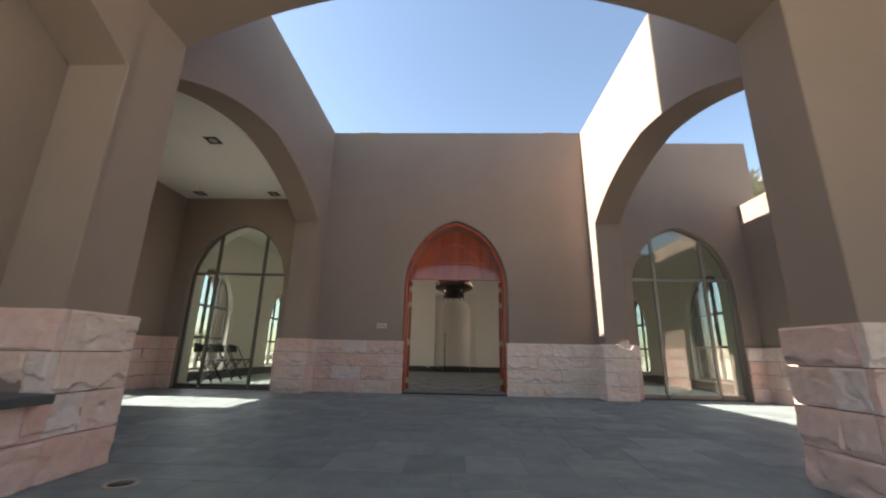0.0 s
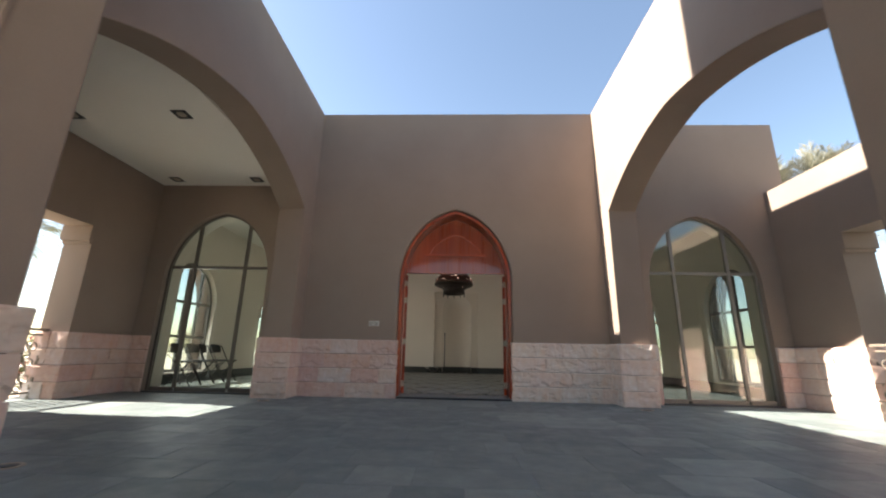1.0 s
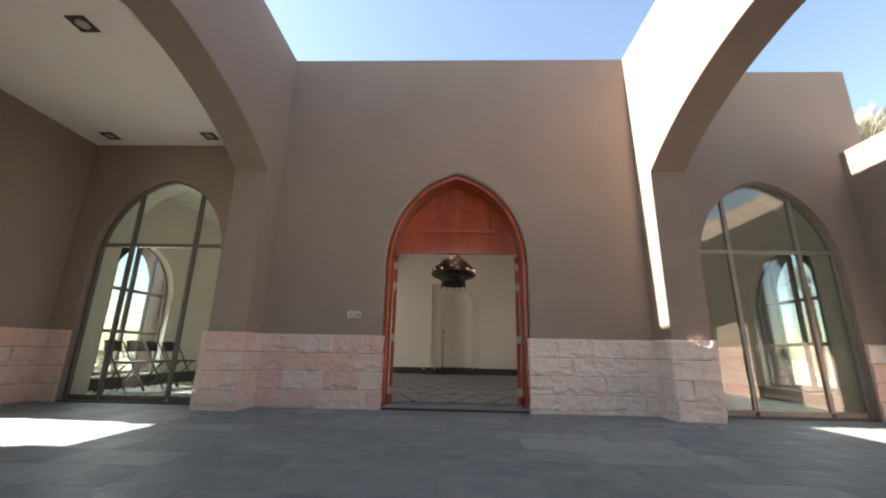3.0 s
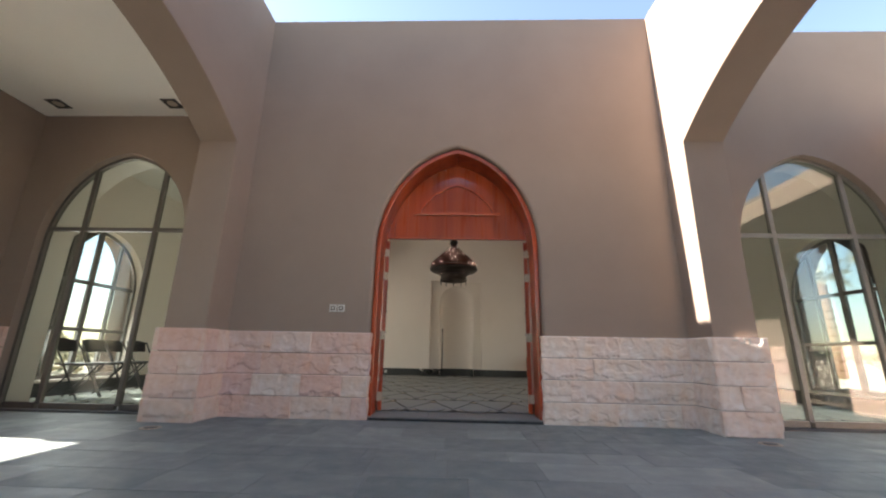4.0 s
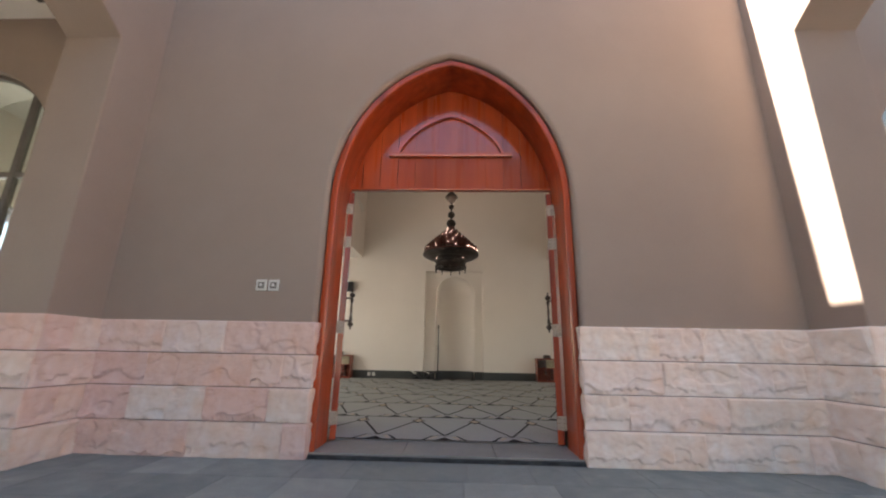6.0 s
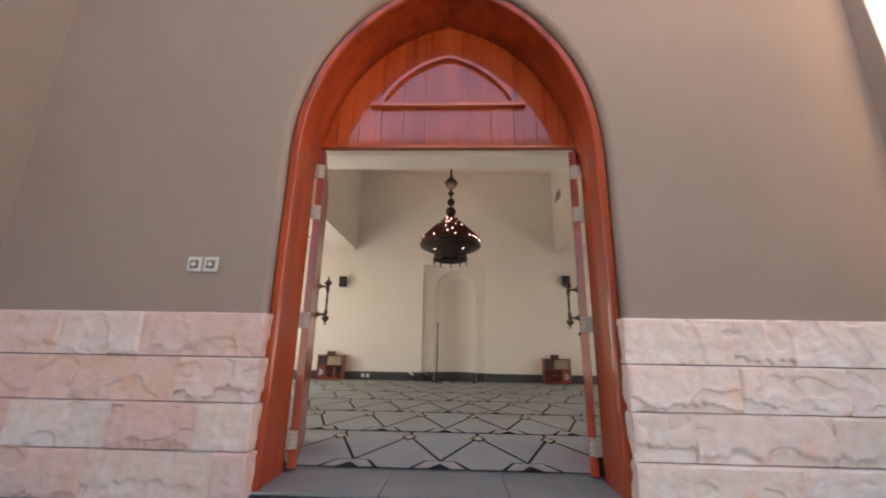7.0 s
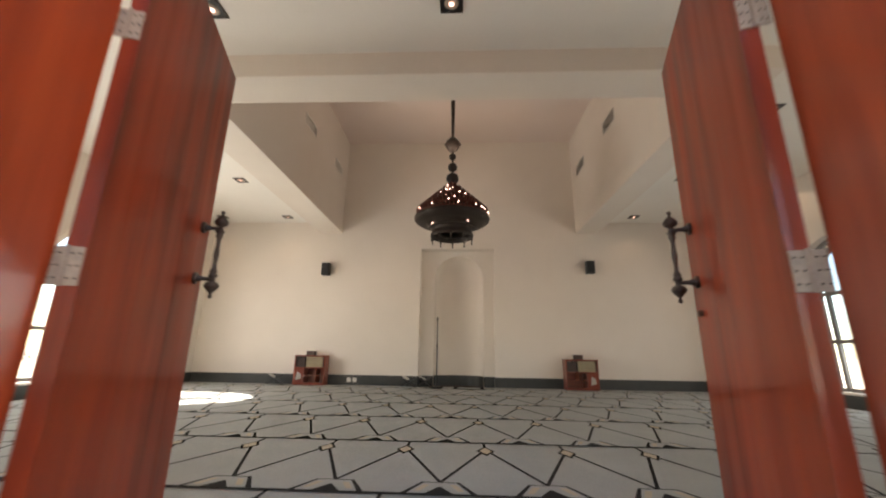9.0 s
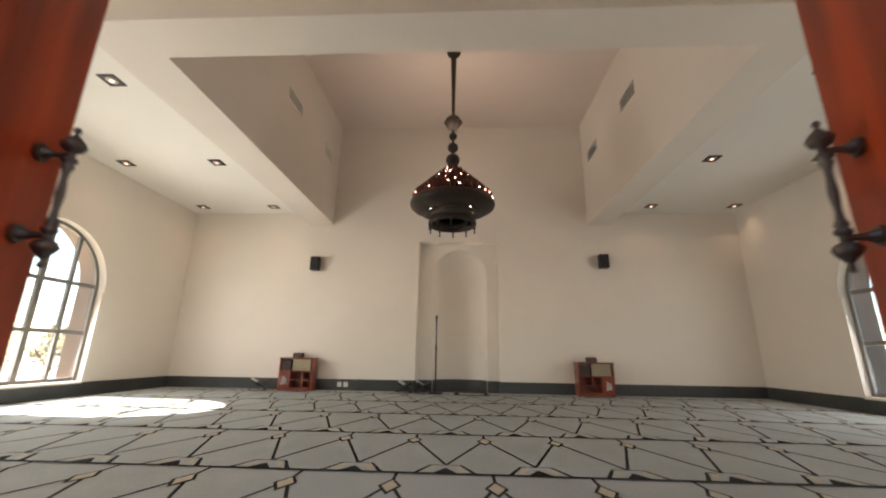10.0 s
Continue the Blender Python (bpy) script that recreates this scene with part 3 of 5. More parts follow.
def door_leaf(side):
    """One leaf, its hinges on the origin and its closed face along x; side 1 swings to the left."""
    d = thing("door", "varnished red hardwood double-door leaf standing open inward", "door", "entrance doors")
    n = 6
    for i in range(n):
        a, b = LEAF_W * i / n, LEAF_W * (i + 1) / n
        lo, hi = (a + 0.0002, -0.05, 0.012), (b - 0.0002, -0.003, LEAF_H)
        bm = boxed(lo, hi, 0.0007)
        part("plank", bm, LEAF_WOOD, d)
    part("core", boxed((0.004, -0.045, 0.016), (LEAF_W - 0.004, -0.008, LEAF_H - 0.004)), LEAF_WOOD, d)
    for z in (0.17, 0.88, 1.62, 1.93):
        h = part("hinge", box(boxed((-0.0045, -0.048, z - 0.05), (-0.0005, -0.012, z + 0.05), 0.001), (-0.0045, -0.0105, z - 0.05), (-0.0005, 0.026, z + 0.05), 0.001), STEEL, d, "worn steel butt hinge")
        part("pin", tube(bmesh.new(), (-0.007, -0.0112, z - 0.052), (-0.007, -0.0112, z + 0.052), 0.006), STEEL, h)
        bm = bmesh.new()
        for py in (-0.040, -0.024, 0.004, 0.018):
            for pz in (-0.032, 0.0, 0.032):
                tube(bm, (-0.004, py, z + pz), (-0.0062, py, z + pz), 0.003, 8)
        tagged(part("screw_heads", bm, BRONZE, h), kind="stuff")
    hx, z0, z1 = LEAF_W - 0.095, 0.985, 1.22
    half = [(0.003, -0.088), (0.009, -0.083), (0.009, -0.075), (0.004, -0.067), (0.010, -0.060), (0.026, -0.042), (0.031, -0.031), (0.024, -0.017), (0.011, -0.011),
            (0.011, 0.005), (0.019, 0.011), (0.019, 0.019), (0.012, 0.025), (0.0165, 0.033), (0.0095, 0.050)]
    hd = part("pull_handle", turned(bmesh.new(), [(r, z0 + dz) for r, dz in half] + [(0.0078, (z0 + z1) / 2 - 0.045), (0.0115, (z0 + z1) / 2 - 0.006), (0.0115, (z0 + z1) / 2 + 0.006), (0.0078, (z0 + z1) / 2 + 0.045)] + [(r, z1 - dz) for r, dz in reversed(half)], 14, (hx, -0.125, 0)),
              PEWTER, d, "turned dark bronze pull handle")
    for z in (z0, z1):
        bm = tube(bmesh.new(), (hx, -0.05, z), (hx, -0.125, z), 0.009)
        tube(bm, (hx, -0.05, z), (hx, -0.062, z), 0.026, 16)
        tube(bm, (hx, -0.062, z), (hx, -0.085, z), 0.017, 12, 0.010)
        part("handle_post", bm, PEWTER, hd)
    if side < 0:
        part("lock_cylinder", tube(bmesh.new(), (hx + 0.005, -0.05, z0 - 0.13), (hx + 0.005, -0.068, z0 - 0.13), 0.014), PEWTER, d)
    return d


left_leaf = door_leaf(1)
left_leaf.location, left_leaf.rotation_euler = (-0.90, 0.367, HALL_Z), (0, 0, radians(107))
right_leaf = door_leaf(-1)
right_leaf.location, right_leaf.rotation_euler, right_leaf.scale = (0.934, 0.378, HALL_Z), (0, 0, radians(73.3)), (1, -1, 1)

# ---- glazed arches beside the doorway ----
def glazing(name, c, label, glass, frame_metal):
    g = thing(name, label, "window", kind="structure")
    y0, y1 = 0.09, 0.15
    part("window_frame", arch_band("x", c, GLAZE_W - 0.004, GLAZE_SPRING, glaze_curve, 0.02, y0, y1, 0.034), frame_metal, g)
    cuts = [c - GLAZE_W + 0.03, c - 0.47, c + 0.47, c + GLAZE_W - 0.03]
    for u in cuts[1:3]:
        part("mullion", boxed((u - 0.026, y0 + 0.004, 0.07), (u + 0.026, y1 - 0.004, GLAZE_SPRING + glaze_curve(u - c) - 0.03), 0.004), frame_metal, g)
    for a, b in zip(cuts, cuts[1:]):
        part("transom", boxed((a + 0.027, y0 + 0.006, 2.145), (b - 0.027, y1 - 0.006, 2.195), 0.004), frame_metal, g)
        part("bottom_rail", boxed((a + 0.027, y0 + 0.006, 0.02), (b - 0.027, y1 - 0.006, 0.085), 0.004), frame_metal, g)
        lo = part("pane", boxed((a + 0.02, 0.116, 0.08), (b - 0.02, 0.124, 2.15)), glass, g)
        up = part("pane", arched_plate("x", c, GLAZE_W - 0.03, GLAZE_SPRING - 0.02, glaze_curve, 2.19, 0.116, 0.124, max(a - 0.02, c - GLAZE_W + 0.04) + 0.03, min(b + 0.02, c + GLAZE_W - 0.04) - 0.03), glass, g)
        lo.visible_shadow = up.visible_shadow = False
    part("inner_lining", arch_band("x", c, GLAZE_W - 0.001, GLAZE_SPRING, glaze_curve, 0.02, 0.152, 0.4525, 0.004), PAINT, g, "warm white painted reveal lining")
    part("sill", boxed((c - GLAZE_W, 0.004, -0.05), (c + GLAZE_W, 0.455, 0.02), 0.004), DARK_SLAB, g)
    return g


glazing("window_1", -GLAZE_C, "arched glazed screen with bronze-grey frame in the roofed porch", CLEAR_GLASS, SHADED_FRAME)
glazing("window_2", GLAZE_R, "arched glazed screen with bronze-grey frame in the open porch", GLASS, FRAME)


# ---- arched hall windows ----
def hall_window(name, side, c):
    g = thing(name, "arched hall window with bronze-grey bars and clear panes", "window", kind="structure")
    v0, v1 = sorted((side * 5.70, side * 5.755))
    vm = (v0 + v1) / 2
    part("window_frame", arch_band("y", c, WIN_W - 0.003, WIN_SPRING, win_curve, 0.26, v0, v1, 0.045), WINDOW_BAR, g)
    cuts = [c - WIN_W + 0.04, c - 0.42, c, c + 0.42, c + WIN_W - 0.04]
    rows = [0.255, 0.935, 1.645]
    for u in cuts[1:4]:
        h = 0.036 if u == c else 0.024
        part("mullion", boxed((v0 + 0.003, u - h, 0.27), (v1 - 0.003, u + h, WIN_SPRING + win_curve(u - c) - 0.02), 0.003), WINDOW_BAR, g)
    for a, b in zip(cuts, cuts[1:]):
        for z in rows:
            part("glazing_bar", boxed((v0 + 0.005, a + 0.025, z), (v1 - 0.005, b - 0.025, z + 0.056), 0.003), WINDOW_BAR, g)
        for z, t in zip(rows, rows[1:]):
            part("pane", boxed((vm - 0.003, a + 0.015, z + 0.045), (vm + 0.003, b - 0.015, t + 0.005)), PANE, g)
        part("pane", arched_plate("y", c, WIN_W - 0.03, WIN_SPRING - 0.02, win_curve, 1.69, vm - 0.003, vm + 0.003, max(a, c - WIN_W + 0.04) + 0.015, min(b, c + WIN_W - 0.04) - 0.015), PANE, g)
    lo, hi = sorted((side * 5.69, side * 5.70))
    part("casement_handle", boxed((lo - 0.01, c - 0.012, 1.32), (hi + 0.01, c + 0.012, 1.46), 0.004), WINDOW_BAR, g)
    v = sorted((side * (HALL - 0.035), side * 5.70))
    part("window_sill", boxed((v[0], c - WIN_W + 0.01, 0.225), (v[1], c + WIN_W - 0.01, 0.258), 0.006), PAINT, g)
    v = sorted((side * (HALL - 0.03), side * (HALL + 0.003)))
    part("architrave", arch_band("y", c, WIN_W + 0.08, WIN_SPRING, ogive(WIN_W + 0.08, 0.98, 0.6), WIN_SPRING - 0.02, v[0], v[1], 0.08), PAINT, g)


for i, (sd, c) in enumerate(((-1, WIN_NEAR), (-1, WIN_FAR), (1, WIN_NEAR), (1, WIN_FAR))):
    hall_window("window_%d" % (i + 3), sd, c)

# ---- skirting ----
bm = bmesh.new()
SK, ST = 0.24, 0.018
box(bm, (-HALL, FAR - ST, 0.02), (-0.78, FAR, SK)), box(bm, (0.83, FAR - ST, 0.02), (HALL, FAR, SK))
for s in (-1, 1):
    v = sorted((s * HALL, s * (HALL - ST)))
    edges = [0.45, WIN_NEAR - WIN_W, WIN_NEAR + WIN_W, WIN_FAR - WIN_W, WIN_FAR + WIN_W, FAR - ST]
    for n, (a, b) in enumerate(zip(edges, edges[1:])):
        box(bm, (v[0], a, 0.02), (v[1], b, 0.223 if n % 2 else SK))
    v = sorted((s * 0.96, s * 3.42))
    box(bm, (v[0], 0.355, 0.02), (v[1], 0.45 + ST, SK))
box(bm, (-0.78, FAR, 0.02), (-0.78 + ST, 8.15, SK)), box(bm, (0.83 - ST, FAR, 0.02), (0.83, 8.15, SK))
box(bm, (-0.78 + ST, 8.15 - ST, 0.02), (NICHE - NICHE_W, 8.15, SK)), box(bm, (NICHE + NICHE_W, 8.15 - ST, 0.02), (0.83 - ST, 8.15, SK))
for i in range(16):
    (xa, ya), (xb, yb) = [(NICHE + 0.524 * math.cos(math.pi * (1 - j / 16)), 8.20 + 0.355 * math.sin(math.pi * j / 16)) for j in (i, i + 1)]
    bm.faces.new([bm.verts.new(p) for p in ((xa, ya, 0.02), (xb, yb, 0.02), (xb, yb, SK), (xa, ya, SK))])
structure("baseboard", bm, SKIRTING, "charcoal skirting along the hall walls", "baseboard")

# ---- carpet ----
bm = bmesh.new()


def sheet(pts, mat, z):
    f = bm.faces.new([bm.verts.new((x, y, z)) for x, y in pts])
    f.material_index = mat
    if f.calc_center_median() and f.normal.z < 0:
        f.normal_flip()


def stripe(a, b, w, mat=1, z=0.0):
    a, b = Vector(a), Vector(b)
    n = (b - a).normalized()
    n = Vector((-n.y, n.x)) * w / 2
    sheet([a - n, b - n, b + n, a + n], mat, z)


CX, ROW0, PITCH, CELL = 5.58, 0.45, 1.172, 0.575
z1, z2, z3 = HALL_Z + 0.0015, HALL_Z + 0.003, HALL_Z + 0.0045
row = 0
while ROW0 + PITCH * row < 7.9:
    y = ROW0 + PITCH * row + (0.03 if row == 0 else 0)
    stripe((-CX, y), (CX, y), 0.034, 1, z3)
    for k in range(-9, 10):
        x = k * CELL
        if abs(x) + 0.3 > CX:
            continue
        if y + 0.2 < 7.9:
            sheet([(x - 0.20, y + 0.012), (x + 0.20, y + 0.012), (x + 0.102, y + 0.205), (x - 0.102, y + 0.205)], 1, z1)
            sheet([(x - 0.166, y + 0.012), (x + 0.166, y + 0.012), (x + 0.090, y + 0.189), (x - 0.090, y + 0.189)], 3, z2)
            for s in (-1, 1):
                sheet([(x + s * 0.098, y + 0.05), (x + s * 0.132, y + 0.05), (x + s * 0.088, y + 0.155), (x + s * 0.050, y + 0.155)][::s], 2, z3)
            sheet([(x - 0.074, y + 0.012), (x + 0.074, y + 0.012), (x + 0.006, y + 0.118), (x - 0.006, y + 0.118)], 1, z3)
        top = y + PITCH - 0.25
        if top < 7.8:
            for s in (-1, 1):
                if abs(x + s * CELL / 2) < CX - 0.1:
                    stripe((x, y + 0.20), (x + s * (CELL / 2 - 0.035), top - 0.05), 0.021, 1, z1)
            dx = x + CELL / 2
            if abs(dx) < CX - 0.1:
                sheet([(dx - 0.066, top), (dx, top - 0.135), (dx + 0.066, top), (dx, top + 0.135)], 1, z2)
                sheet([(dx - 0.046, top), (dx, top - 0.095), (dx + 0.046, top), (dx, top + 0.095)], 2, z3)
                stripe((dx, top + 0.12), (dx, y + PITCH - 0.01), 0.02, 1, z1)
    row += 1
pattern = bm
carpet = thing("carpet", "grey fitted carpet with charcoal lattice and beige diamonds", "carpet", at=(0, 0, 0))
part("ground_weave", boxed((-HALL + 0.02, 0.475, 0.02), (HALL - 0.02, FAR - 0.02, HALL_Z)), CARPET, carpet)
part("woven_pattern", pattern, [CARPET, CARPET_LINE, CARPET_BEIGE, CARPET], carpet, "charcoal and beige woven lattice")

# ---- lights ----
def downlight(x, y, z, lit, group):
    d = thing("ceiling_light", "square recessed downlight, %s" % ("lit warm" if lit else "switched off"), "ceiling light", group, at=(x, y, z))
    bm = bmesh.new()
    r = 0.098
    for lo, hi in (((-r, -r), (r, -r + 0.02)), ((-r, r - 0.02), (r, r)), ((-r, -r + 0.02), (-r + 0.02, r - 0.02)), ((r - 0.02, -r + 0.02), (r, r - 0.02))):
        box(bm, (*lo, -0.008), (*hi, 0.0), 0.002)
    part("trim_ring", bm, BRONZE, d)
    part("can", boxed((-r + 0.018, -r + 0.018, -0.004), (r - 0.018, r - 0.018, -0.001)), BLACK, d)
    part("reflector", turned(bmesh.new(), [(0.052, -0.012), (0.058, -0.010), (0.060, -0.004)], 16), STEEL, d)
    part("lens", turned(bmesh.new(), [(0.022, -0.016), (0.024, -0.0125)], 16), LAMP_ON if lit else STEEL, d)
    if lit:
        s = bpy.data.lights.new("downlight", "SPOT")
        s.energy, s.spot_size, s.spot_blend, s.color, s.shadow_soft_size = 0.45, radians(105), 0.6, (1.0, 0.74, 0.52), 0.05
        o = new("downlight_lamp", s)
        o.location = (x, y, z - 0.03)


for y in (-0.28, -2.33, -4.2):
    for x in (-5.15, -3.64):
        downlight(x, y, 3.75, False, "porch downlights")
for y in (3.70, 5.62, 7.55):
    for x in (-5.22, -3.74, 3.78, 5.35):
        downlight(x, y, CEIL, True, "hall downlights")
for x in (-2.06, 0.02, 2.1):
    downlight(x, 2.13, CEIL, True, "hall downlights")

def window_light(name, x, y, z, w, h, face, power):
    a = bpy.data.lights.new(name, "AREA")
    a.shape, a.size, a.size_y, a.energy, a.color = "RECTANGLE", w, h, power, (0.90, 0.95, 1.0)
    o = new(name, a)
    o.rotation_mode = "QUATERNION"
    o.rotation_quaternion = Vector(face).to_track_quat("-Z", "Y")
    o.location = (x, y, z)


for c in (WIN_NEAR, WIN_FAR):
    window_light("sky_in_window", -5.685, c, 1.12, 1.55, 1.6, (1, 0, -0.2), 8.0)
    window_light("sky_in_window", 5.685, c, 1.12, 1.55, 1.6, (-1, 0, -0.2), 3.3)

# chandelier
ch = thing("chandelier", "tiered dark bronze chandelier with small lit lamps", "chandelier", at=(-0.045, 5.66, 0.0))
part("stem", tube(bmesh.new(), (0, 0, 4.36), (0, 0, 5.54), 0.022, 12, 0.046), BRONZE, ch)
part("ceiling_plate", turned(bmesh.new(), [(0.045, 5.50), (0.10, 5.53), (0.115, 5.57), (0.10, 5.599)], 16), BRONZE, ch)
part("finial", turned(bmesh.new(), [(0.03, 4.10), (0.075, 4.13), (0.150, 4.255), (0.125, 4.30), (0.05, 4.38), (0.024, 4.40)], 8), BRONZE, ch)
for z, r in ((4.015, 0.062), (3.815, 0.082), (3.60, 0.108)):
    part("bead", turned(bmesh.new(), [(r * math.sin(math.pi * i / 8), z - r * math.cos(math.pi * i / 8)) for i in range(9)], 16), BRONZE, ch)
part("rod", tube(bmesh.new(), (0, 0, 3.40), (0, 0, 4.12), 0.018), BRONZE, ch)
tiers = [(0.07 + 0.0735 * n, 3.435 - 0.0715 * n) for n in range(8)]
lit = random.Random(12)
for n, (r, z) in enumerate(tiers):
    t = part("tier", turned(bmesh.new(), [(r - 0.03, z - 0.055), (r + 0.026, z - 0.05), (r + 0.034, z - 0.035), (r + 0.026, z - 0.022), (r - 0.02, z - 0.016), (max(r - 0.085, 0.01), z + 0.012)], 32), RED_GLASS if n % 2 else BRONZE, ch)
    m = int(6.28 * r / 0.060)
    cups = bmesh.new()
    for i in range(m):
        a = 6.28318 * (i + 0.5 * (n % 2)) / m
        x, y = r * math.cos(a), r * math.sin(a)
        turned(cups, [(0.010, z - 0.02), (0.014, z + 0.005), (0.015, z + 0.075), (0.008, z + 0.092)], 6, (x, y, 0))
        if lit.random() < 0.20:
            part("bulb", turned(bmesh.new(), [(0.003, z + 0.018), (0.0068, z + 0.021), (0.0068, z + 0.034), (0.003, z + 0.037)], 7, (x + 0.013 * math.cos(a), y + 0.013 * math.sin(a), 0)), BULB, t, "small lit bulb")
    tagged(part("cup_ring", cups, RED_GLASS, t, "dark red glass lamp cups"), kind="stuff")
part("bowl", turned(bmesh.new(), [(0.55, 2.898), (0.600, 2.896), (0.622, 2.884), (0.630, 2.862), (0.622, 2.835), (0.598, 2.815), (0.575, 2.806), (0.545, 2.784),
                                  (0.49, 2.766), (0.44, 2.756), (0.415, 2.738), (0.37, 2.70), (0.36, 2.72), (0.42, 2.765), (0.52, 2.80), (0.57, 2.84), (0.57, 2.88)], 48, ring=True), BRONZE, ch)
part("drum", turned(bmesh.new(), [(0.335, 2.545), (0.35, 2.55), (0.352, 2.60), (0.335, 2.615), (0.335, 2.665), (0.365, 2.70), (0.40, 2.72), (0.36, 2.74), (0.315, 2.69), (0.315, 2.55)], 36, ring=True), BRONZE, ch)
part("grille_ring", turned(bmesh.new(), [(0.20, 2.60), (0.225, 2.60), (0.225, 2.63), (0.20, 2.63)], 24, ring=True), BRONZE, ch)
for i in range(10):
    a = 6.28318 * i / 10
    part("spoke", tube(bmesh.new(), (0.21 * math.cos(a), 0.21 * math.sin(a), 2.615), (0.325 * math.cos(a), 0.325 * math.sin(a), 2.615), 0.008, 6), BRONZE, ch)
    part("pendant", turned(bmesh.new(), [(0.004, 2.455), (0.013, 2.475), (0.008, 2.505), (0.016, 2.53), (0.010, 2.57)], 8, (0.343 * math.cos(a + 0.3), 0.343 * math.sin(a + 0.3), 0)), BRONZE, ch)
for x, y, z in ((-0.30, -0.31, 2.705), (0.26, -0.37, 2.715)):
    part("lower_bulb", turned(bmesh.new(), [(0.003, z - 0.008), (0.006, z - 0.005), (0.006, z + 0.003), (0.003, z + 0.007)], 8, (x, y, 0)), BULB, ch, "small lit bulb")

glow_up = bpy.data.lights.new("chandelier_bulbs", "AREA")
glow_up.shape, glow_up.size, glow_up.energy, glow_up.color = "DISK", 1.2, 0.9, (1.0, 0.82, 0.70)
ob = new("chandelier_lamp", glow_up)
ob.matrix_basis = pose(-0.045, 5.66, 4.02, 180)

# ---- small things in the hall ----
def speaker(x, z):
    s = thing("loudspeaker", "small black wall loudspeaker on a bracket", "loudspeaker", "wall loudspeakers", at=(x, FAR, z))
    part("cabinet", boxed((-0.085, -0.21, -0.135), (0.085, -0.06, 0.135), 0.012), BLACK, s)
    part("grille", boxed((-0.07, -0.216, -0.12), (0.07, -0.2095, 0.12), 0.004), BLACK, s)
    part("bracket", box(boxed((-0.02, -0.062, -0.02), (0.02, -0.012, 0.02)), (-0.035, -0.012, -0.05), (0.035, 0, 0.05)), BLACK, s)


speaker(-2.86, 2.455), speaker(2.866, 2.527)


def bookcase(x, flip):
    b = thing("bookcase", "low mahogany bookcase with bound volumes and a box on top", "bookcase", "hall bookcases", at=(x, FAR - 0.30, HALL_Z + 0.005))
    w, h, d, t = 0.63, 0.56, 0.27, 0.02
    for u in (0, w - t):
        part("side_panel", boxed((u, 0, 0), (u + t, d, h), 0.002), SHELF_WOOD, b)
    part("top", boxed((-0.005, -0.005, h), (w + 0.005, d, h + t), 0.003), SHELF_WOOD, b)
    part("shelf", boxed((t, 0.004, 0.035), (w - t, d - 0.012, 0.035 + t), 0.002), SHELF_WOOD, b)
    part("shelf", boxed((t, 0.004, 0.325), (w - t, d - 0.012, 0.345), 0.002), SHELF_WOOD, b)
    part("back", boxed((t, d - 0.012, 0.0), (w - t, d, h)), SHELF_WOOD, b)
    part("plinth", boxed((t, 0.015, 0), (w - t, 0.03, 0.035)), SHELF_WOOD, b)
    ux = 0.40 if flip else 0.20
    part("divider", boxed((ux, 0.006, 0.055), (ux + 0.015, d - 0.012, 0.325)), SHELF_WOOD, b)
    lo, hi = (ux + 0.015, w - t) if not flip else (t, ux)
    part("half_shelf", boxed((lo, 0.006, 0.175), (hi, d - 0.012, 0.19)), SHELF_WOOD, b)
    mid = (lo + hi) / 2
    part("divider", boxed((mid + 0.03, 0.006, 0.055 if not flip else 0.19), (mid + 0.045, d - 0.012, 0.325)), SHELF_WOOD, b)
    fl, fh = (t, ux) if not flip else (ux + 0.015, w - t)
    part("door", boxed((fl + 0.004, -0.002, 0.06), (fh - 0.004, 0.012, 0.322), 0.003), SHELF_WOOD, b)
    for n in range(6):
        z = 0.346 + 0.034 * n
        bk = thing("book", "bound volume with pale gilt spine lying in the bookcase", "book", "bound volumes", at=(x + 0.235, FAR - 0.285, HALL_Z + 0.005 + z))
        part("cover", boxed((0, 0.004, 0.0), (0.35, 0.2, 0.031), 0.004), BOOK_DARK, bk)
        part("gilt_spine", boxed((0.006, 0.0, 0.005), (0.344, 0.006, 0.027), 0.002), GILT, bk)
    for n in range(4):
        bk = thing("book", "dark bound volume standing upright in the bookcase", "book", "upright volumes", at=(x + 0.025 + 0.047 * n, FAR - 0.27, HALL_Z + 0.351))
        part("cover", boxed((0, 0, 0), (0.042, 0.17, 0.20 - 0.012 * (n % 3)), 0.004), BOOK_DARK, bk)
        part("pages", boxed((0.004, 0.01, 0.1995 - 0.012 * (n % 3)), (0.038, 0.165, 0.201 - 0.012 * (n % 3))), WHITE_PLASTIC, bk)
    bx = thing("tissue_box", "small brown box standing on top of the bookcase", "box", "boxes on bookcases", at=(x + 0.2, FAR - 0.22, HALL_Z + 0.585))
    part("carton", boxed((0, 0, 0), (0.17, 0.12, 0.085), 0.006), BOOK_DARK, bx)
    part("slot", boxed((0.05, 0.04, 0.0845), (0.12, 0.08, 0.087)), BLACK, bx)
    lf = thing("leaflet", "white paper leaflet leaning inside the bookcase", "paper", "leaflets", at=(x + (fl + fh) / 2, FAR - 0.315, HALL_Z + 0.10))
    bm = bmesh.new()
    vs = [bm.verts.new(p) for p in ((-0.05, 0, 0.0), (0.06, 0, 0.03), (0.045, 0.004, 0.12), (-0.03, 0.006, 0.17))]
    bm.faces.new(vs)
    bmesh.ops.solidify(bm, geom=bm.faces[:], thickness=0.003)
    part("sheet", bm, WHITE_PLASTIC, lf)


bookcase(-3.28, False), bookcase(2.185, True)


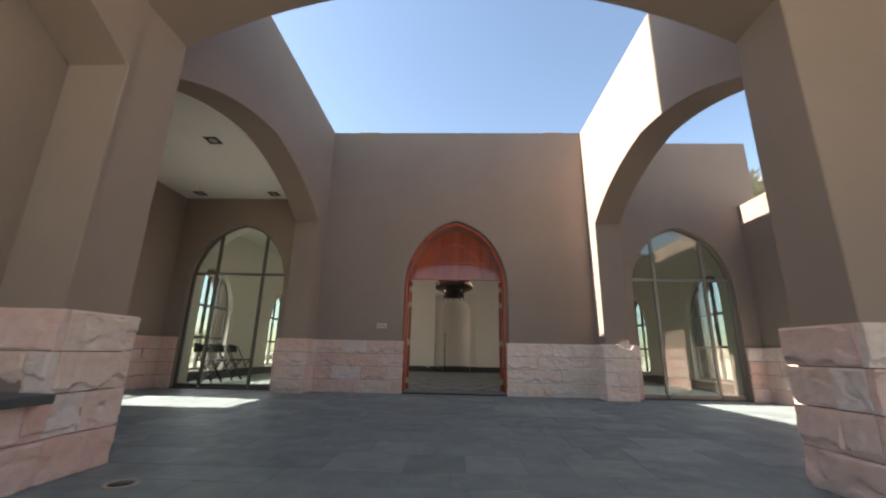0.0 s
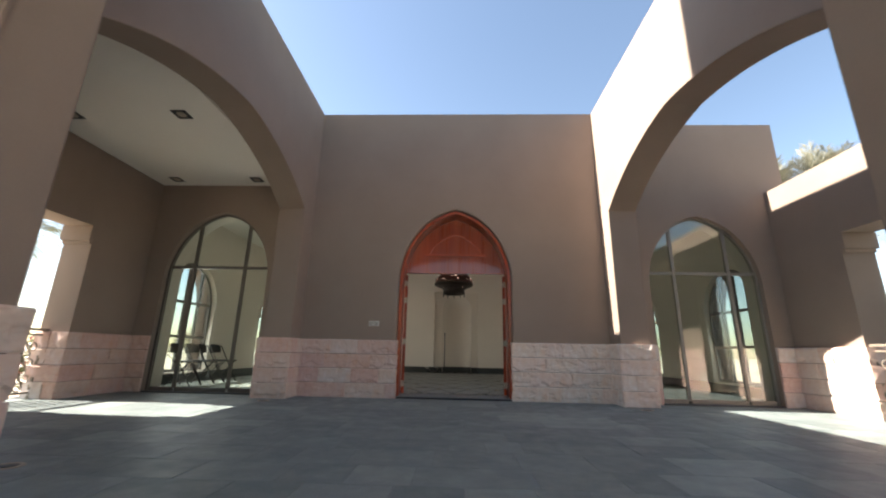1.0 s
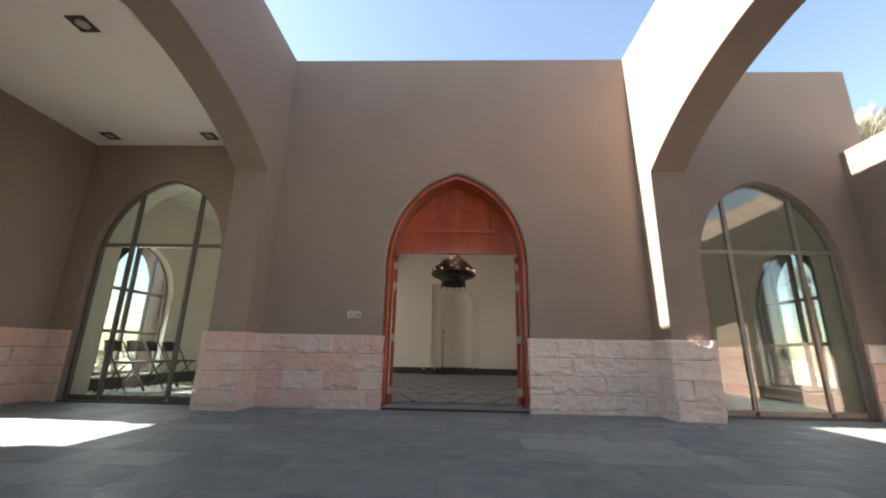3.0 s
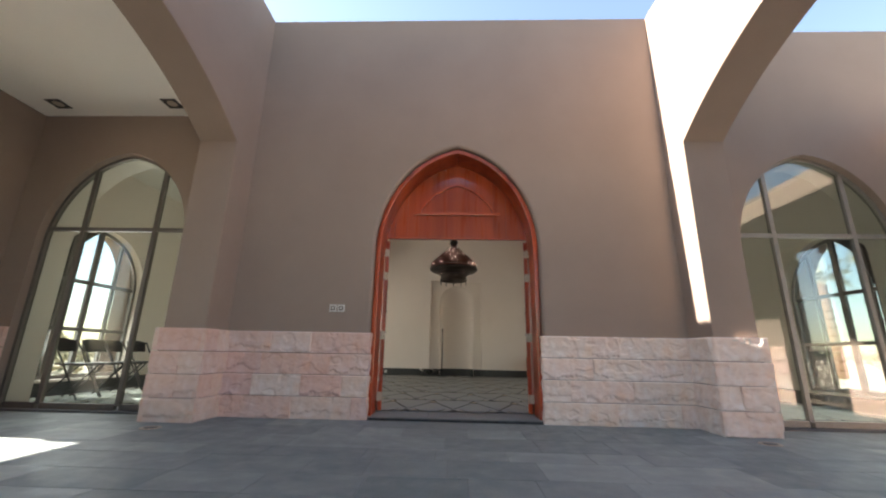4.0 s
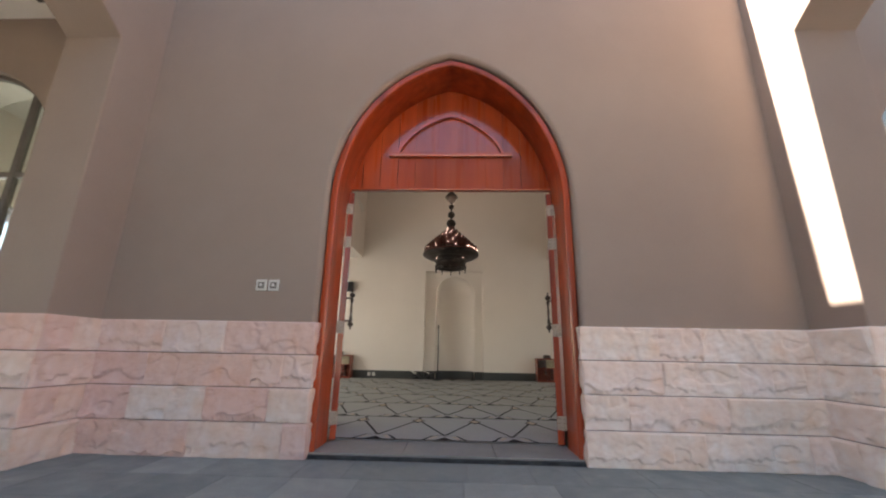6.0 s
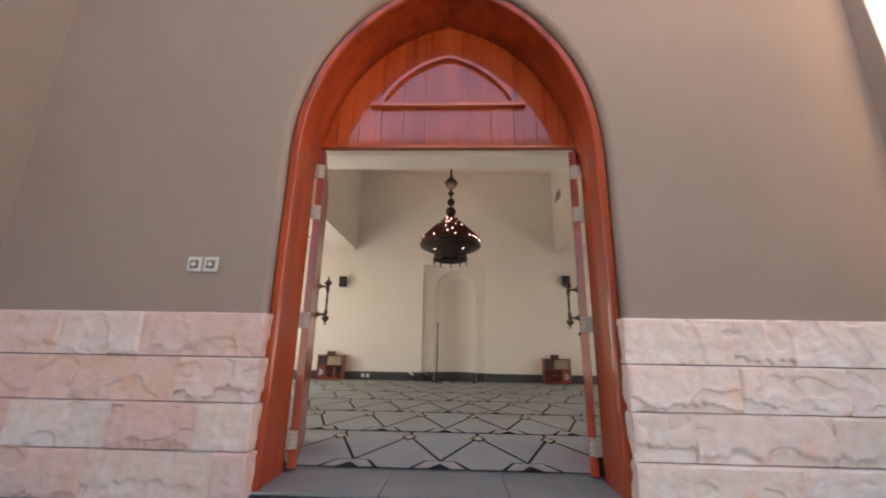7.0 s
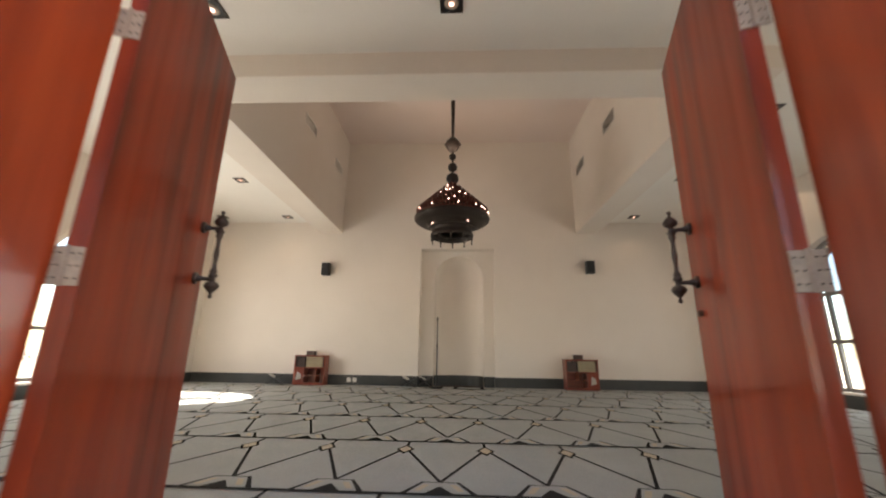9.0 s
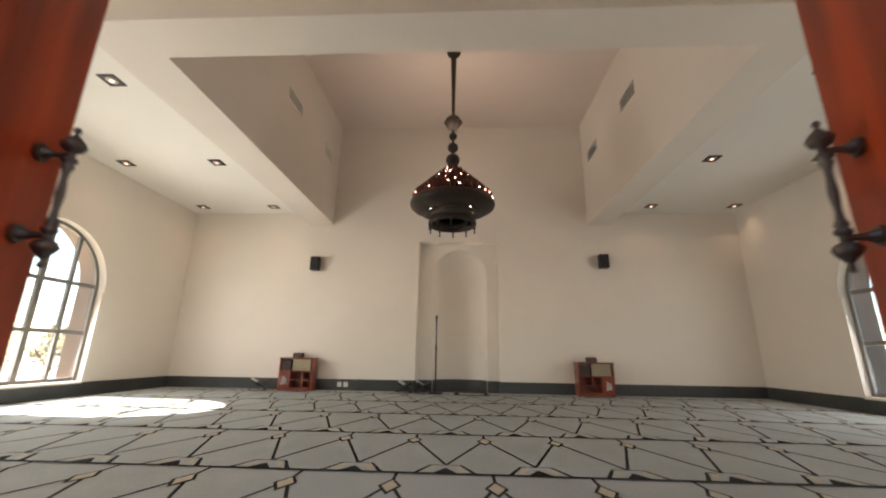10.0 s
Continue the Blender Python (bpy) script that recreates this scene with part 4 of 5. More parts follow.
def socket(x, y, z, toward, name, label, group):
    s = thing(name, label, "socket", group, at=(x, y, z))
    a = toward
    part("plate", boxed((-0.041, min(0, a * 0.012), -0.043), (0.041, max(0, a * 0.012), 0.043), 0.004), WHITE_PLASTIC, s)
    part("cover", boxed((-0.024, min(a * 0.01, a * 0.018), -0.026), (0.024, max(a * 0.01, a * 0.018), 0.022), 0.003), GREY_PLASTIC if name == "weatherproof_switch" else WHITE_PLASTIC, s)
    if name == "weatherproof_switch":
        part("rocker", boxed((-0.012, -0.0235, -0.013), (0.012, -0.0175, 0.011), 0.003), WHITE_PLASTIC, s)


for x in (-1.411, -1.315):
    socket(x, 0.0, 1.203, -1, "weatherproof_switch", "white weatherproof switch on the rendered wall", "switches by the door")
for x in (-2.21, -2.09):
    socket(x, FAR - ST, 0.145, -1, "wall_socket", "white double socket set in the skirting", "skirting sockets")

mic = thing("microphone_stand", "thin black microphone stand before the niche", "microphone stand", at=(-0.37, 7.62, HALL_Z + 0.005))
part("base", turned(bmesh.new(), [(0.13, 0.0), (0.135, 0.008), (0.12, 0.018), (0.02, 0.028)], 24), BLACK, mic)
part("pole", tube(tube(bmesh.new(), (0, 0, 0.02), (0, 0, 0.80), 0.015), (0, 0, 0.80), (0.0, 0, 1.26), 0.011), BLACK, mic)
part("clutch", tube(bmesh.new(), (0, 0, 0.76), (0, 0, 0.84), 0.018, 12), BLACK, mic)
part("knob", tube(bmesh.new(), (0.0, 0, 0.17), (0.04, 0, 0.17), 0.018, 10), BLACK, mic)
part("microphone", turned(bmesh.new(), [(0.011, 1.24), (0.014, 1.30), (0.021, 1.33), (0.018, 1.37), (0.006, 1.385)], 12), BLACK, mic)


def book_rest(x, y, turn):
    r = thing("book_rest", "low folding book rest holding an open white book", "book rest", "book rests on the carpet", at=(x, y, HALL_Z + 0.005))
    r.rotation_euler = (0, 0, radians(turn))
    bm = bmesh.new()
    box(bm, (-0.16, -0.1, 0.0), (0.16, 0.1, 0.018), 0.003)
    bmesh.ops.rotate(bm, verts=bm.verts, cent=(0, 0, 0), matrix=Matrix.Rotation(radians(32), 3, "Y"))
    bmesh.ops.translate(bm, verts=bm.verts, vec=(0, 0, 0.088))
    part("board", bm, BLACK, r)
    bm = bmesh.new()
    box(bm, (-0.16, -0.098, 0.0), (0.16, 0.098, 0.018), 0.003)
    bmesh.ops.rotate(bm, verts=bm.verts, cent=(0, 0, 0), matrix=Matrix.Rotation(radians(-32), 3, "Y"))
    bmesh.ops.translate(bm, verts=bm.verts, vec=(0, 0, 0.094))
    part("board", bm, BLACK, r)
    bm = bmesh.new()
    box(bm, (-0.11, -0.07, 0.0), (0.01, 0.07, 0.02), 0.004)
    bmesh.ops.rotate(bm, verts=bm.verts, cent=(0, 0, 0), matrix=Matrix.Rotation(radians(30), 3, "Y"))
    bmesh.ops.translate(bm, verts=bm.verts, vec=(-0.03, 0, 0.14))
    part("open_book", bm, WHITE_PLASTIC, r, "open white book")


book_rest(-3.62, 7.62, 15), book_rest(-0.92, 7.66, -10), book_rest(-0.60, 7.74, 25)
rug = thing("prayer_mat", "small dark patterned mat lying before the niche", "mat", at=(0.25, 7.6, HALL_Z + 0.005))
part("weave", boxed((-0.28, -0.22, 0), (0.32, 0.2, 0.006), 0.002), CARPET_LINE, rug)
part("border", boxed((-0.2, -0.15, 0.0062), (0.24, 0.13, 0.0075)), CARPET, rug)

# vents high in the well
for x, s in ((WELL_W, 1), (WELL_E, -1)):
    for y in (5.62, 7.30):
        v = thing("wall_vent", "white louvred vent grille high on the well wall", "vent", "well vents", at=(x, y, 4.65))
        bm = bmesh.new()
        for lo, hi in (((-0.26, -0.11), (0.26, -0.09)), ((-0.26, 0.09), (0.26, 0.11)), ((-0.26, -0.09), (-0.24, 0.09)), ((0.24, -0.09), (0.26, 0.09))):
            a, b = sorted((0, s * 0.012))
            box(bm, (a, lo[0], lo[1]), (b, hi[0], hi[1]), 0.002)
        part("frame", bm, CEILING_PAINT if x < 0 else WHITE_PLASTIC, v)
        a, b = sorted((s * 0.001, s * 0.003))
        part("backing", boxed((a, -0.24, -0.09), (b, 0.24, 0.09)), CEILING_PAINT if x < 0 else VENT_GREY, v)
        for i in range(8):
            z = -0.08 + 0.0225 * i
            bm = bmesh.new()
            vs = [bm.verts.new(p) for p in ((s * 0.0045, -0.24, z + 0.017), (s * 0.0045, 0.24, z + 0.017), (s * 0.0065, 0.24, z), (s * 0.0065, -0.24, z))]
            bm.faces.new(vs)
            bmesh.ops.solidify(bm, geom=bm.faces[:], thickness=0.002)
            part("slat", bm, CEILING_PAINT if x < 0 else WHITE_PLASTIC, v)


# folding chairs behind the glass
def folding_chair():
    c = thing("folding_chair", "black folding chair standing below the hall window", "chair", "folding chairs")
    # faces +x; seat 0.43 high
    bm = bmesh.new()
    for i in range(9):
        a = -0.18 + 0.36 * i / 8
        bulge = -0.035 * (1 - (a / 0.18) ** 2)
        for z in (0.60, 0.66, 0.72, 0.78):
            bm.verts.new((-0.22 + bulge - 0.03 * (z - 0.6) / 0.18, a, z - (0.03 * abs(a / 0.18) ** 3 if z > 0.75 else 0)))
    bm.verts.ensure_lookup_table()
    for i in range(8):
        for j in range(3):
            bm.faces.new((bm.verts[i * 4 + j], bm.verts[(i + 1) * 4 + j], bm.verts[(i + 1) * 4 + j + 1], bm.verts[i * 4 + j + 1]))
    bmesh.ops.solidify(bm, geom=bm.faces[:], thickness=0.018)
    part("backrest", bm, BLACK, c)
    part("seat", boxed((-0.17, -0.172, 0.425), (0.22, 0.172, 0.455), 0.014), BLACK, c)
    for s in (-1, 1):
        part("leg", tube(bmesh.new(), (-0.24, s * 0.186, 0.76), (0.24, s * 0.186, 0.0), 0.012), BLACK, c)
        part("leg", tube(bmesh.new(), (0.16, s * 0.164, 0.43), (-0.25, s * 0.164, 0.0), 0.012), BLACK, c)
    part("stretcher", tube(bmesh.new(), (0.164, -0.186, 0.08), (0.164, 0.186, 0.08), 0.009), BLACK, c)
    part("stretcher", tube(bmesh.new(), (-0.20, -0.164, 0.055), (-0.20, 0.164, 0.055), 0.009), BLACK, c)
    return c


chair = folding_chair()
chair.matrix_basis = pose(-5.13, 0.87, 0.02 + 0.022, 0, 0, 4)
for i, (dx, turn) in enumerate(((0.02, -3), (-0.01, 2), (0.03, -5))):
    copy_thing(chair, pose(-5.13 + dx, 1.265 + 0.395 * i, 0.042, 0, 0, turn))


# ---- porch openings: corbels, railings ----
def railing(side):
    r = thing("railing", "brown steel balustrade panel with a lattice of rings", "railing", "porch railings", at=(-5.93 if side < 0 else 5.67, -1.68, 0))
    w = 0.525
    for y in (-w + 0.02, w - 0.02):
        part("post", boxed((-0.02, y - 0.02, 0), (0.02, y + 0.02, 0.93), 0.003), RAIL, r)
    part("top_rail", boxed((-0.03, -w, 0.93), (0.03, w, 0.965), 0.006), RAIL, r)
    part("bottom_rail", boxed((-0.015, -w + 0.04, 0.07), (0.015, w - 0.04, 0.10), 0.003), RAIL, r)
    part("mid_rail", boxed((-0.015, -w + 0.04, 0.86), (0.015, w - 0.04, 0.885), 0.003), RAIL, r)
    bm = bmesh.new()
    rr = 0.062
    z, odd = 0.10 + rr, 0
    while z + rr < 0.87:
        y = -w + 0.04 + rr + (rr if odd else 0)
        while y + rr < w - 0.035:
            pts = [(y + rr * math.cos(6.28318 * i / 12), z + rr * math.sin(6.28318 * i / 12)) for i in range(12)]
            pin = [(y + (rr - 0.014) * math.cos(6.28318 * i / 12), z + (rr - 0.014) * math.sin(6.28318 * i / 12)) for i in range(12)]
            ra = [[bm.verts.new((sx, *p)) for p in q] for sx in (-0.007, 0.007) for q in (pts, pin)]
            for i in range(12):
                j = (i + 1) % 12
                bm.faces.new((ra[0][i], ra[0][j], ra[1][j], ra[1][i])), bm.faces.new((ra[2][j], ra[2][i], ra[3][i], ra[3][j]))
                bm.faces.new((ra[0][j], ra[0][i], ra[2][i], ra[2][j])), bm.faces.new((ra[1][i], ra[1][j], ra[3][j], ra[3][i]))
            y += 2 * rr
        z += 2 * rr * 0.88
        odd = 1 - odd
    part("ring_lattice", bm, RAIL, r, "lattice of steel rings")
    return r


for s in (-1, 1):
    railing(s)
    v = sorted((s * 5.585, s * 6.065))
    for e, d in ((-1.15, -1), (-2.21, 1)):
        y = sorted((e + 0.01 * -d, e + d * 0.07))
        tagged(part("corbel", box(boxed((v[0], y[0], 2.30), (v[1], y[1], 2.537), 0.006), (v[0] + 0.02, min(e, e + d * 0.035), 2.25), (v[1] - 0.02, max(e, e + d * 0.035), 2.30), 0.004), PLASTER),
               "small rendered corbel under the head of a porch opening", "corbel", "porch corbels", "structure")

# seat in the passage
b = thing("bench_slab", "dark slate seat slab set in the wall niche", "bench")
part("slab", boxed((-2.62, -8.56, 0.425), (-2.08, -5.36, 0.475), 0.006), DARK_SLAB, b)
part("nosing", boxed((-2.08, -8.55, 0.432), (-2.076, -5.37, 0.468)), DARK_SLAB, b)

# lamps let into the paving
for x, y in ((-1.77, -5.18), (1.85, -5.18), (-2.79, -0.72), (2.79, -0.72), (-2.73, -4.21), (2.73, -4.21)):
    g = thing("ground_light", "round recessed ground lamp with a steel ring", "ground light", "paving lamps", at=(x, y, 0))
    part("ring", turned(bmesh.new(), [(0.062, 0.001), (0.062, 0.006), (0.085, 0.006), (0.090, 0.001)], 24), STEEL, g)
    part("glass", turned(bmesh.new(), [(0.02, 0.0045), (0.061, 0.0035)], 20), BLACK, g)

# white strips added as a painted spot of sun on the east pier
tape = thing("tape_scrap", "small white strips standing in for a bright spot of sun on the stone", "tape", at=(2.85, -0.497, 0.885))
for u, w, z, h in ((-0.06, 0.05, 0.012, 0.012), (0.0, 0.04, -0.016, 0.01), (0.03, 0.018, 0.0, 0.05), (0.075, 0.016, 0.0, 0.05), (0.05, 0.05, 0.026, 0.01)):
    bm = boxed((u - w / 2, -0.004, z - h / 2), (u + w / 2, 0.002, z + h / 2), 0.001)
    part("strip", bm, WHITE_PLASTIC, tape)


# ---- garden ----
def palm(x, y, crown, seed, n=26, length=1.7, low=-0.1, droop=0.055, leaf=None):
    rnd = random.Random(seed)
    p = thing("date_palm", "%s" % ("date palm with arching olive green fronds" if leaf else "dusty date palm with upright pale fronds"), "palm tree", "palms", at=(x, y, -0.05))
    bm = bmesh.new()
    segs = 12
    rings = []
    for i in range(segs + 1):
        t = i / segs
        for rr in (0.19 - 0.04 * t, 0.225 - 0.04 * t):
            rings.append([bm.verts.new((rr * math.cos(6.283 * k / 10), rr * math.sin(6.283 * k / 10), t * crown + (0.0 if rr < 0.19 else 0.06))) for k in range(10)])
    for a, b in zip(rings, rings[1:]):
        for k in range(10):
            bm.faces.new((a[k], a[(k + 1) % 10], b[(k + 1) % 10], b[k]))
    part("trunk", bm, BARK, p)
    for i in range(n):
        az, up = 6.283 * i / n * 1.618 * 3, rnd.uniform(low, 1.45)
        L = length * rnd.uniform(0.8, 1.1)
        bm = bmesh.new()
        pos, d = Vector((0, 0, crown)), Vector((math.cos(az) * math.cos(up), math.sin(az) * math.cos(up), math.sin(up)))
        side = Vector((-math.sin(az), math.cos(az), 0))
        prev = pos
        steps = 16
        for k in range(steps):
            d = (d + Vector((0, 0, -droop - 0.03 * k / steps))).normalized()
            cur = prev + d * L / steps
            w = 0.02 * (1 - k / steps) + 0.004
            bm.faces.new([bm.verts.new(v) for v in (prev - side * w, prev + side * w, cur + side * w * 0.9, cur - side * w * 0.9)])
            if k > 1:
                ll = 0.225 * length * math.sin(math.pi * (k + 1) / (steps + 2)) + 0.08
                for s in (-1, 1):
                    for off in (0.0, 0.5):
                        root = prev + (cur - prev) * off
                        tip = root + (side * s * 0.7 + d * 0.85 + Vector((0, 0, rnd.uniform(-0.2, 0.15)))) * ll
                        up_v = d.cross(side).normalized() * rnd.uniform(-0.012, 0.012)
                        bm.faces.new([bm.verts.new(v) for v in (root, root + (tip - root) * 0.35 + d * 0.018 + up_v, tip, root + (tip - root) * 0.35 - d * 0.012)])
            prev = cur
        part("frond", bm, leaf or PALM_LEAF, p)


palm(8.85, 2.2, 4.72, 3, 38, 1.12, 0.6, 0.03), palm(8.1, 2.9, 4.72, 5, 34, 1.05, 0.6, 0.03), palm(-13.0, 1.5, 5.0, 8), palm(-14.0, 4.5, 4.35, 9, 44, 1.9, -0.3, leaf=GREEN_PALM), palm(13.5, 7.5, 4.5, 11), palm(15.8, 12.7, 4.1, 13, 24, 1.2, 0.0)


def shrub(x, y, r, h, seed, leaves=500, bloom=0.0, leaf=0.05, foliage=SHRUB_LEAF):
    rnd = random.Random(seed)
    p = thing("shrub", "%s shrub in the garden" % ("flowering pink" if bloom else "leafy green"), "shrub", "garden shrubs", at=(x, y, -0.05))
    bm = bmesh.new()
    for i in range(7):
        a = rnd.uniform(0, 6.28)
        tube(bm, (0.05 * math.cos(a), 0.05 * math.sin(a), 0), (r * 0.7 * math.cos(a), r * 0.7 * math.sin(a), h * rnd.uniform(0.5, 0.9)), 0.02, 6, 0.006)
    part("stems", bm, BARK, p)
    crown, flowers = bmesh.new(), bmesh.new()
    clumps = [(rnd.uniform(-0.7, 0.7) * r, rnd.uniform(-0.7, 0.7) * r, rnd.uniform(0.25, 0.95) * h, rnd.uniform(0.18, 0.38) * r) for _ in range(14)]
    for i in range(leaves):
        cx, cy, cz, cr = rnd.choice(clumps)
        v = Vector((rnd.gauss(0, 1), rnd.gauss(0, 1), rnd.gauss(0, 1))).normalized() * cr * rnd.uniform(0.6, 1.1)
        c = Vector((cx, cy, cz)) + v
        if c.z < 0.02:
            continue
        a = Vector((rnd.gauss(0, 1), rnd.gauss(0, 1), rnd.gauss(0, 0.6))).normalized() * leaf
        b = a.cross(Vector((rnd.gauss(0, 1), rnd.gauss(0, 1), rnd.gauss(0, 1)))).normalized() * leaf * 0.45
        bm = flowers if rnd.random() < bloom else crown
        bm.faces.new([bm.verts.new(q) for q in (c - a, c + b, c + a, c - b)])
    part("crown", crown, foliage, p)
    if bloom:
        part("blossoms", flowers, BLOSSOM, p)
    else:
        flowers.free()


shrub(6.55, -1.35, 0.35, 2.6, 21, 1400, 0.3), shrub(6.9, -2.6, 0.6, 1.0, 22, 900), shrub(6.75, -1.8, 0.45, 0.85, 25, 1100), shrub(7.5, -1.2, 0.6, 1.0, 26, 900), shrub(-7.0, -0.7, 0.6, 0.9, 23, 900, 0.1), shrub(-7.6, -2.3, 0.7, 0.8, 24, 900)
rnd = random.Random(77)
for i in range(26):
    s = -1 if i % 3 else 1
    shrub(s * rnd.uniform(10, 38), rnd.uniform(-14, 30), rnd.uniform(0.6, 1.6), rnd.uniform(0.6, 1.7), 100 + i, 420, 0.0, 0.11, GLARE_LEAF)

# ---- rough-faced stone dado ----
COURSES = [(0.002, 0.2285), (0.2350, 0.4590), (0.4655, 0.6890), (0.6955, 0.926)]


def stone_block(rnd, length, height, proud, cell=0.024):
    """A split-faced block: face towards -n, its corner at the origin; u along, z up."""
    nu, nz = max(6, int(length / cell)), int(height / cell)
    ox, oz = rnd.uniform(0, 50), rnd.uniform(0, 50)
    flat_d = rnd.uniform(0.046, 0.060)
    tilt_u, tilt_z = rnd.uniform(-0.016, 0.016), rnd.uniform(-0.022, 0.022)
    lip, lip_amp = rnd.choice((0.04, 0.16, 0.24, 0.34)), rnd.uniform(0.18, 0.36)
    cut, cut_dir = rnd.uniform(0.25, 0.75) * length, rnd.choice((-1, 1))
    cut_on = rnd.random() < 0.5
    soft_lip, lip_depth = rnd.choice((0.012, 0.022, 0.04)), rnd.choice((0.008, 0.014, 0.022))
    vs, fs = [], []
    for i in range(nu + 1):
        for j in range(nz + 1):
            u, z = length * i / nu, height * j / nz
            d = flat_d + tilt_u * (u / length - 0.5) + tilt_z * (z / height - 0.5)
            edge_z = height * (lip + lip_amp * noise.noise((u * 9 + ox, 1.7, oz)) + 0.09 * noise.noise((u * 34 + ox, 5.2, oz)))
            drop = min(max((edge_z - z) / soft_lip, 0.0), 1.0)
            drop = drop * drop * (3 - 2 * drop)
            d -= drop * (lip_depth + 0.010 * noise.noise((u * 12, z * 12 + oz, ox)))
            if cut_on:
                side = (u - cut) * cut_dir - 0.35 * (z - height / 2) - 0.04 * noise.noise((z * 14 + oz, ox, 2.2))
                d -= min(max(side / 0.02, 0.0), 1.0) * 0.009
            chip = noise.noise((u * 6 + oz, z * 9 + ox, 7.7))
            d -= 0.010 * min(max((chip - 0.22) / 0.07, 0.0), 1.0)
            d += 0.005 * noise.noise((u * 11 + ox, z * 15 + oz, 0.3)) + 0.0035 * noise.noise((u * 33 + ox, z * 38 + oz, 4.1))
            d = min(max(d, 0.024), 0.078) * proud
            if j in (0, nz):
                d = min(d, 0.046 * proud)
            if i in (0, nu):
                d = min(d, 0.050 * proud)
            vs.append((u, -d, z))
    k = nz + 1
    for i in range(nu):
        for j in range(nz):
            a = i * k + j
            fs.append((a, a + k, a + k + 1, a + 1))
    rim = [i * k for i in range(nu + 1)] + [nu * k + j for j in range(1, nz + 1)] + [i * k + nz for i in range(nu - 1, -1, -1)] + [j for j in range(nz - 1, 0, -1)]
    base = len(vs)
    for r in rim:
        vs.append((vs[r][0], 0.0, vs[r][2]))
    for n in range(len(rim)):
        m = (n + 1) % len(rim)
        fs.append((rim[n], base + n, base + m, rim[m]))
    return vs, fs, len(rim)


def dado(owner, start, along, length, seed, z_lo=0.0, z_hi=0.94, ends=(0, 0), proud=1.0, cell=0.024, stone=None):
    """Courses of stone on a wall face from start, running along a unit direction; they face to its right side."""
    rnd = random.Random(seed)
    U = Vector((*along, 0))
    N = Vector((U.y, -U.x, 0))
    base = Vector((*start, 0))
    m = Matrix((( U.x, -N.x, 0, base.x), (U.y, -N.y, 0, base.y), (0, 0, 1, 0), (0, 0, 0, 1)))
    bm = boxed((0.004, -0.014, max(z_lo, 0)), (length - 0.004, 0.0, min(z_hi, 0.922)))
    bm.transform(m)
    part("mortar_bed", bm, JOINT, owner)
    for n, (za, zb) in enumerate(COURSES):
        if zb > z_hi + 0.01 or za < z_lo - 0.01:
            continue
        u, stop = -ends[0], length + ends[1]
        while u < stop - 0.01:
            w = rnd.choice((0.22, 0.30, 0.38, 0.46, 0.55, 0.66, 0.78))
            if stop - (u + w) < 0.12:
                w = stop - u
            if w > 0.8:
                w = w / 2
            vs, fs, rim = stone_block(rnd, w - 0.0012, zb - za, proud, cell)
            me = bpy.data.meshes.new("stone")
            me.from_pydata(vs, [], fs)
            me.materials.append(stone or STONE)
            me.polygons.foreach_set("use_smooth", [n < len(fs) - rim for n in range(len(fs))])
            me.set_sharp_from_angle(angle=radians(24))
            ob = new("stone", me)
            ob.parent = owner
            ob.matrix_basis = m @ Matrix.Translation((u, 0, za))
            u += w


def dado_group(label):
    return thing("stone_dado", label, "stone dado", "stone dados", "structure")


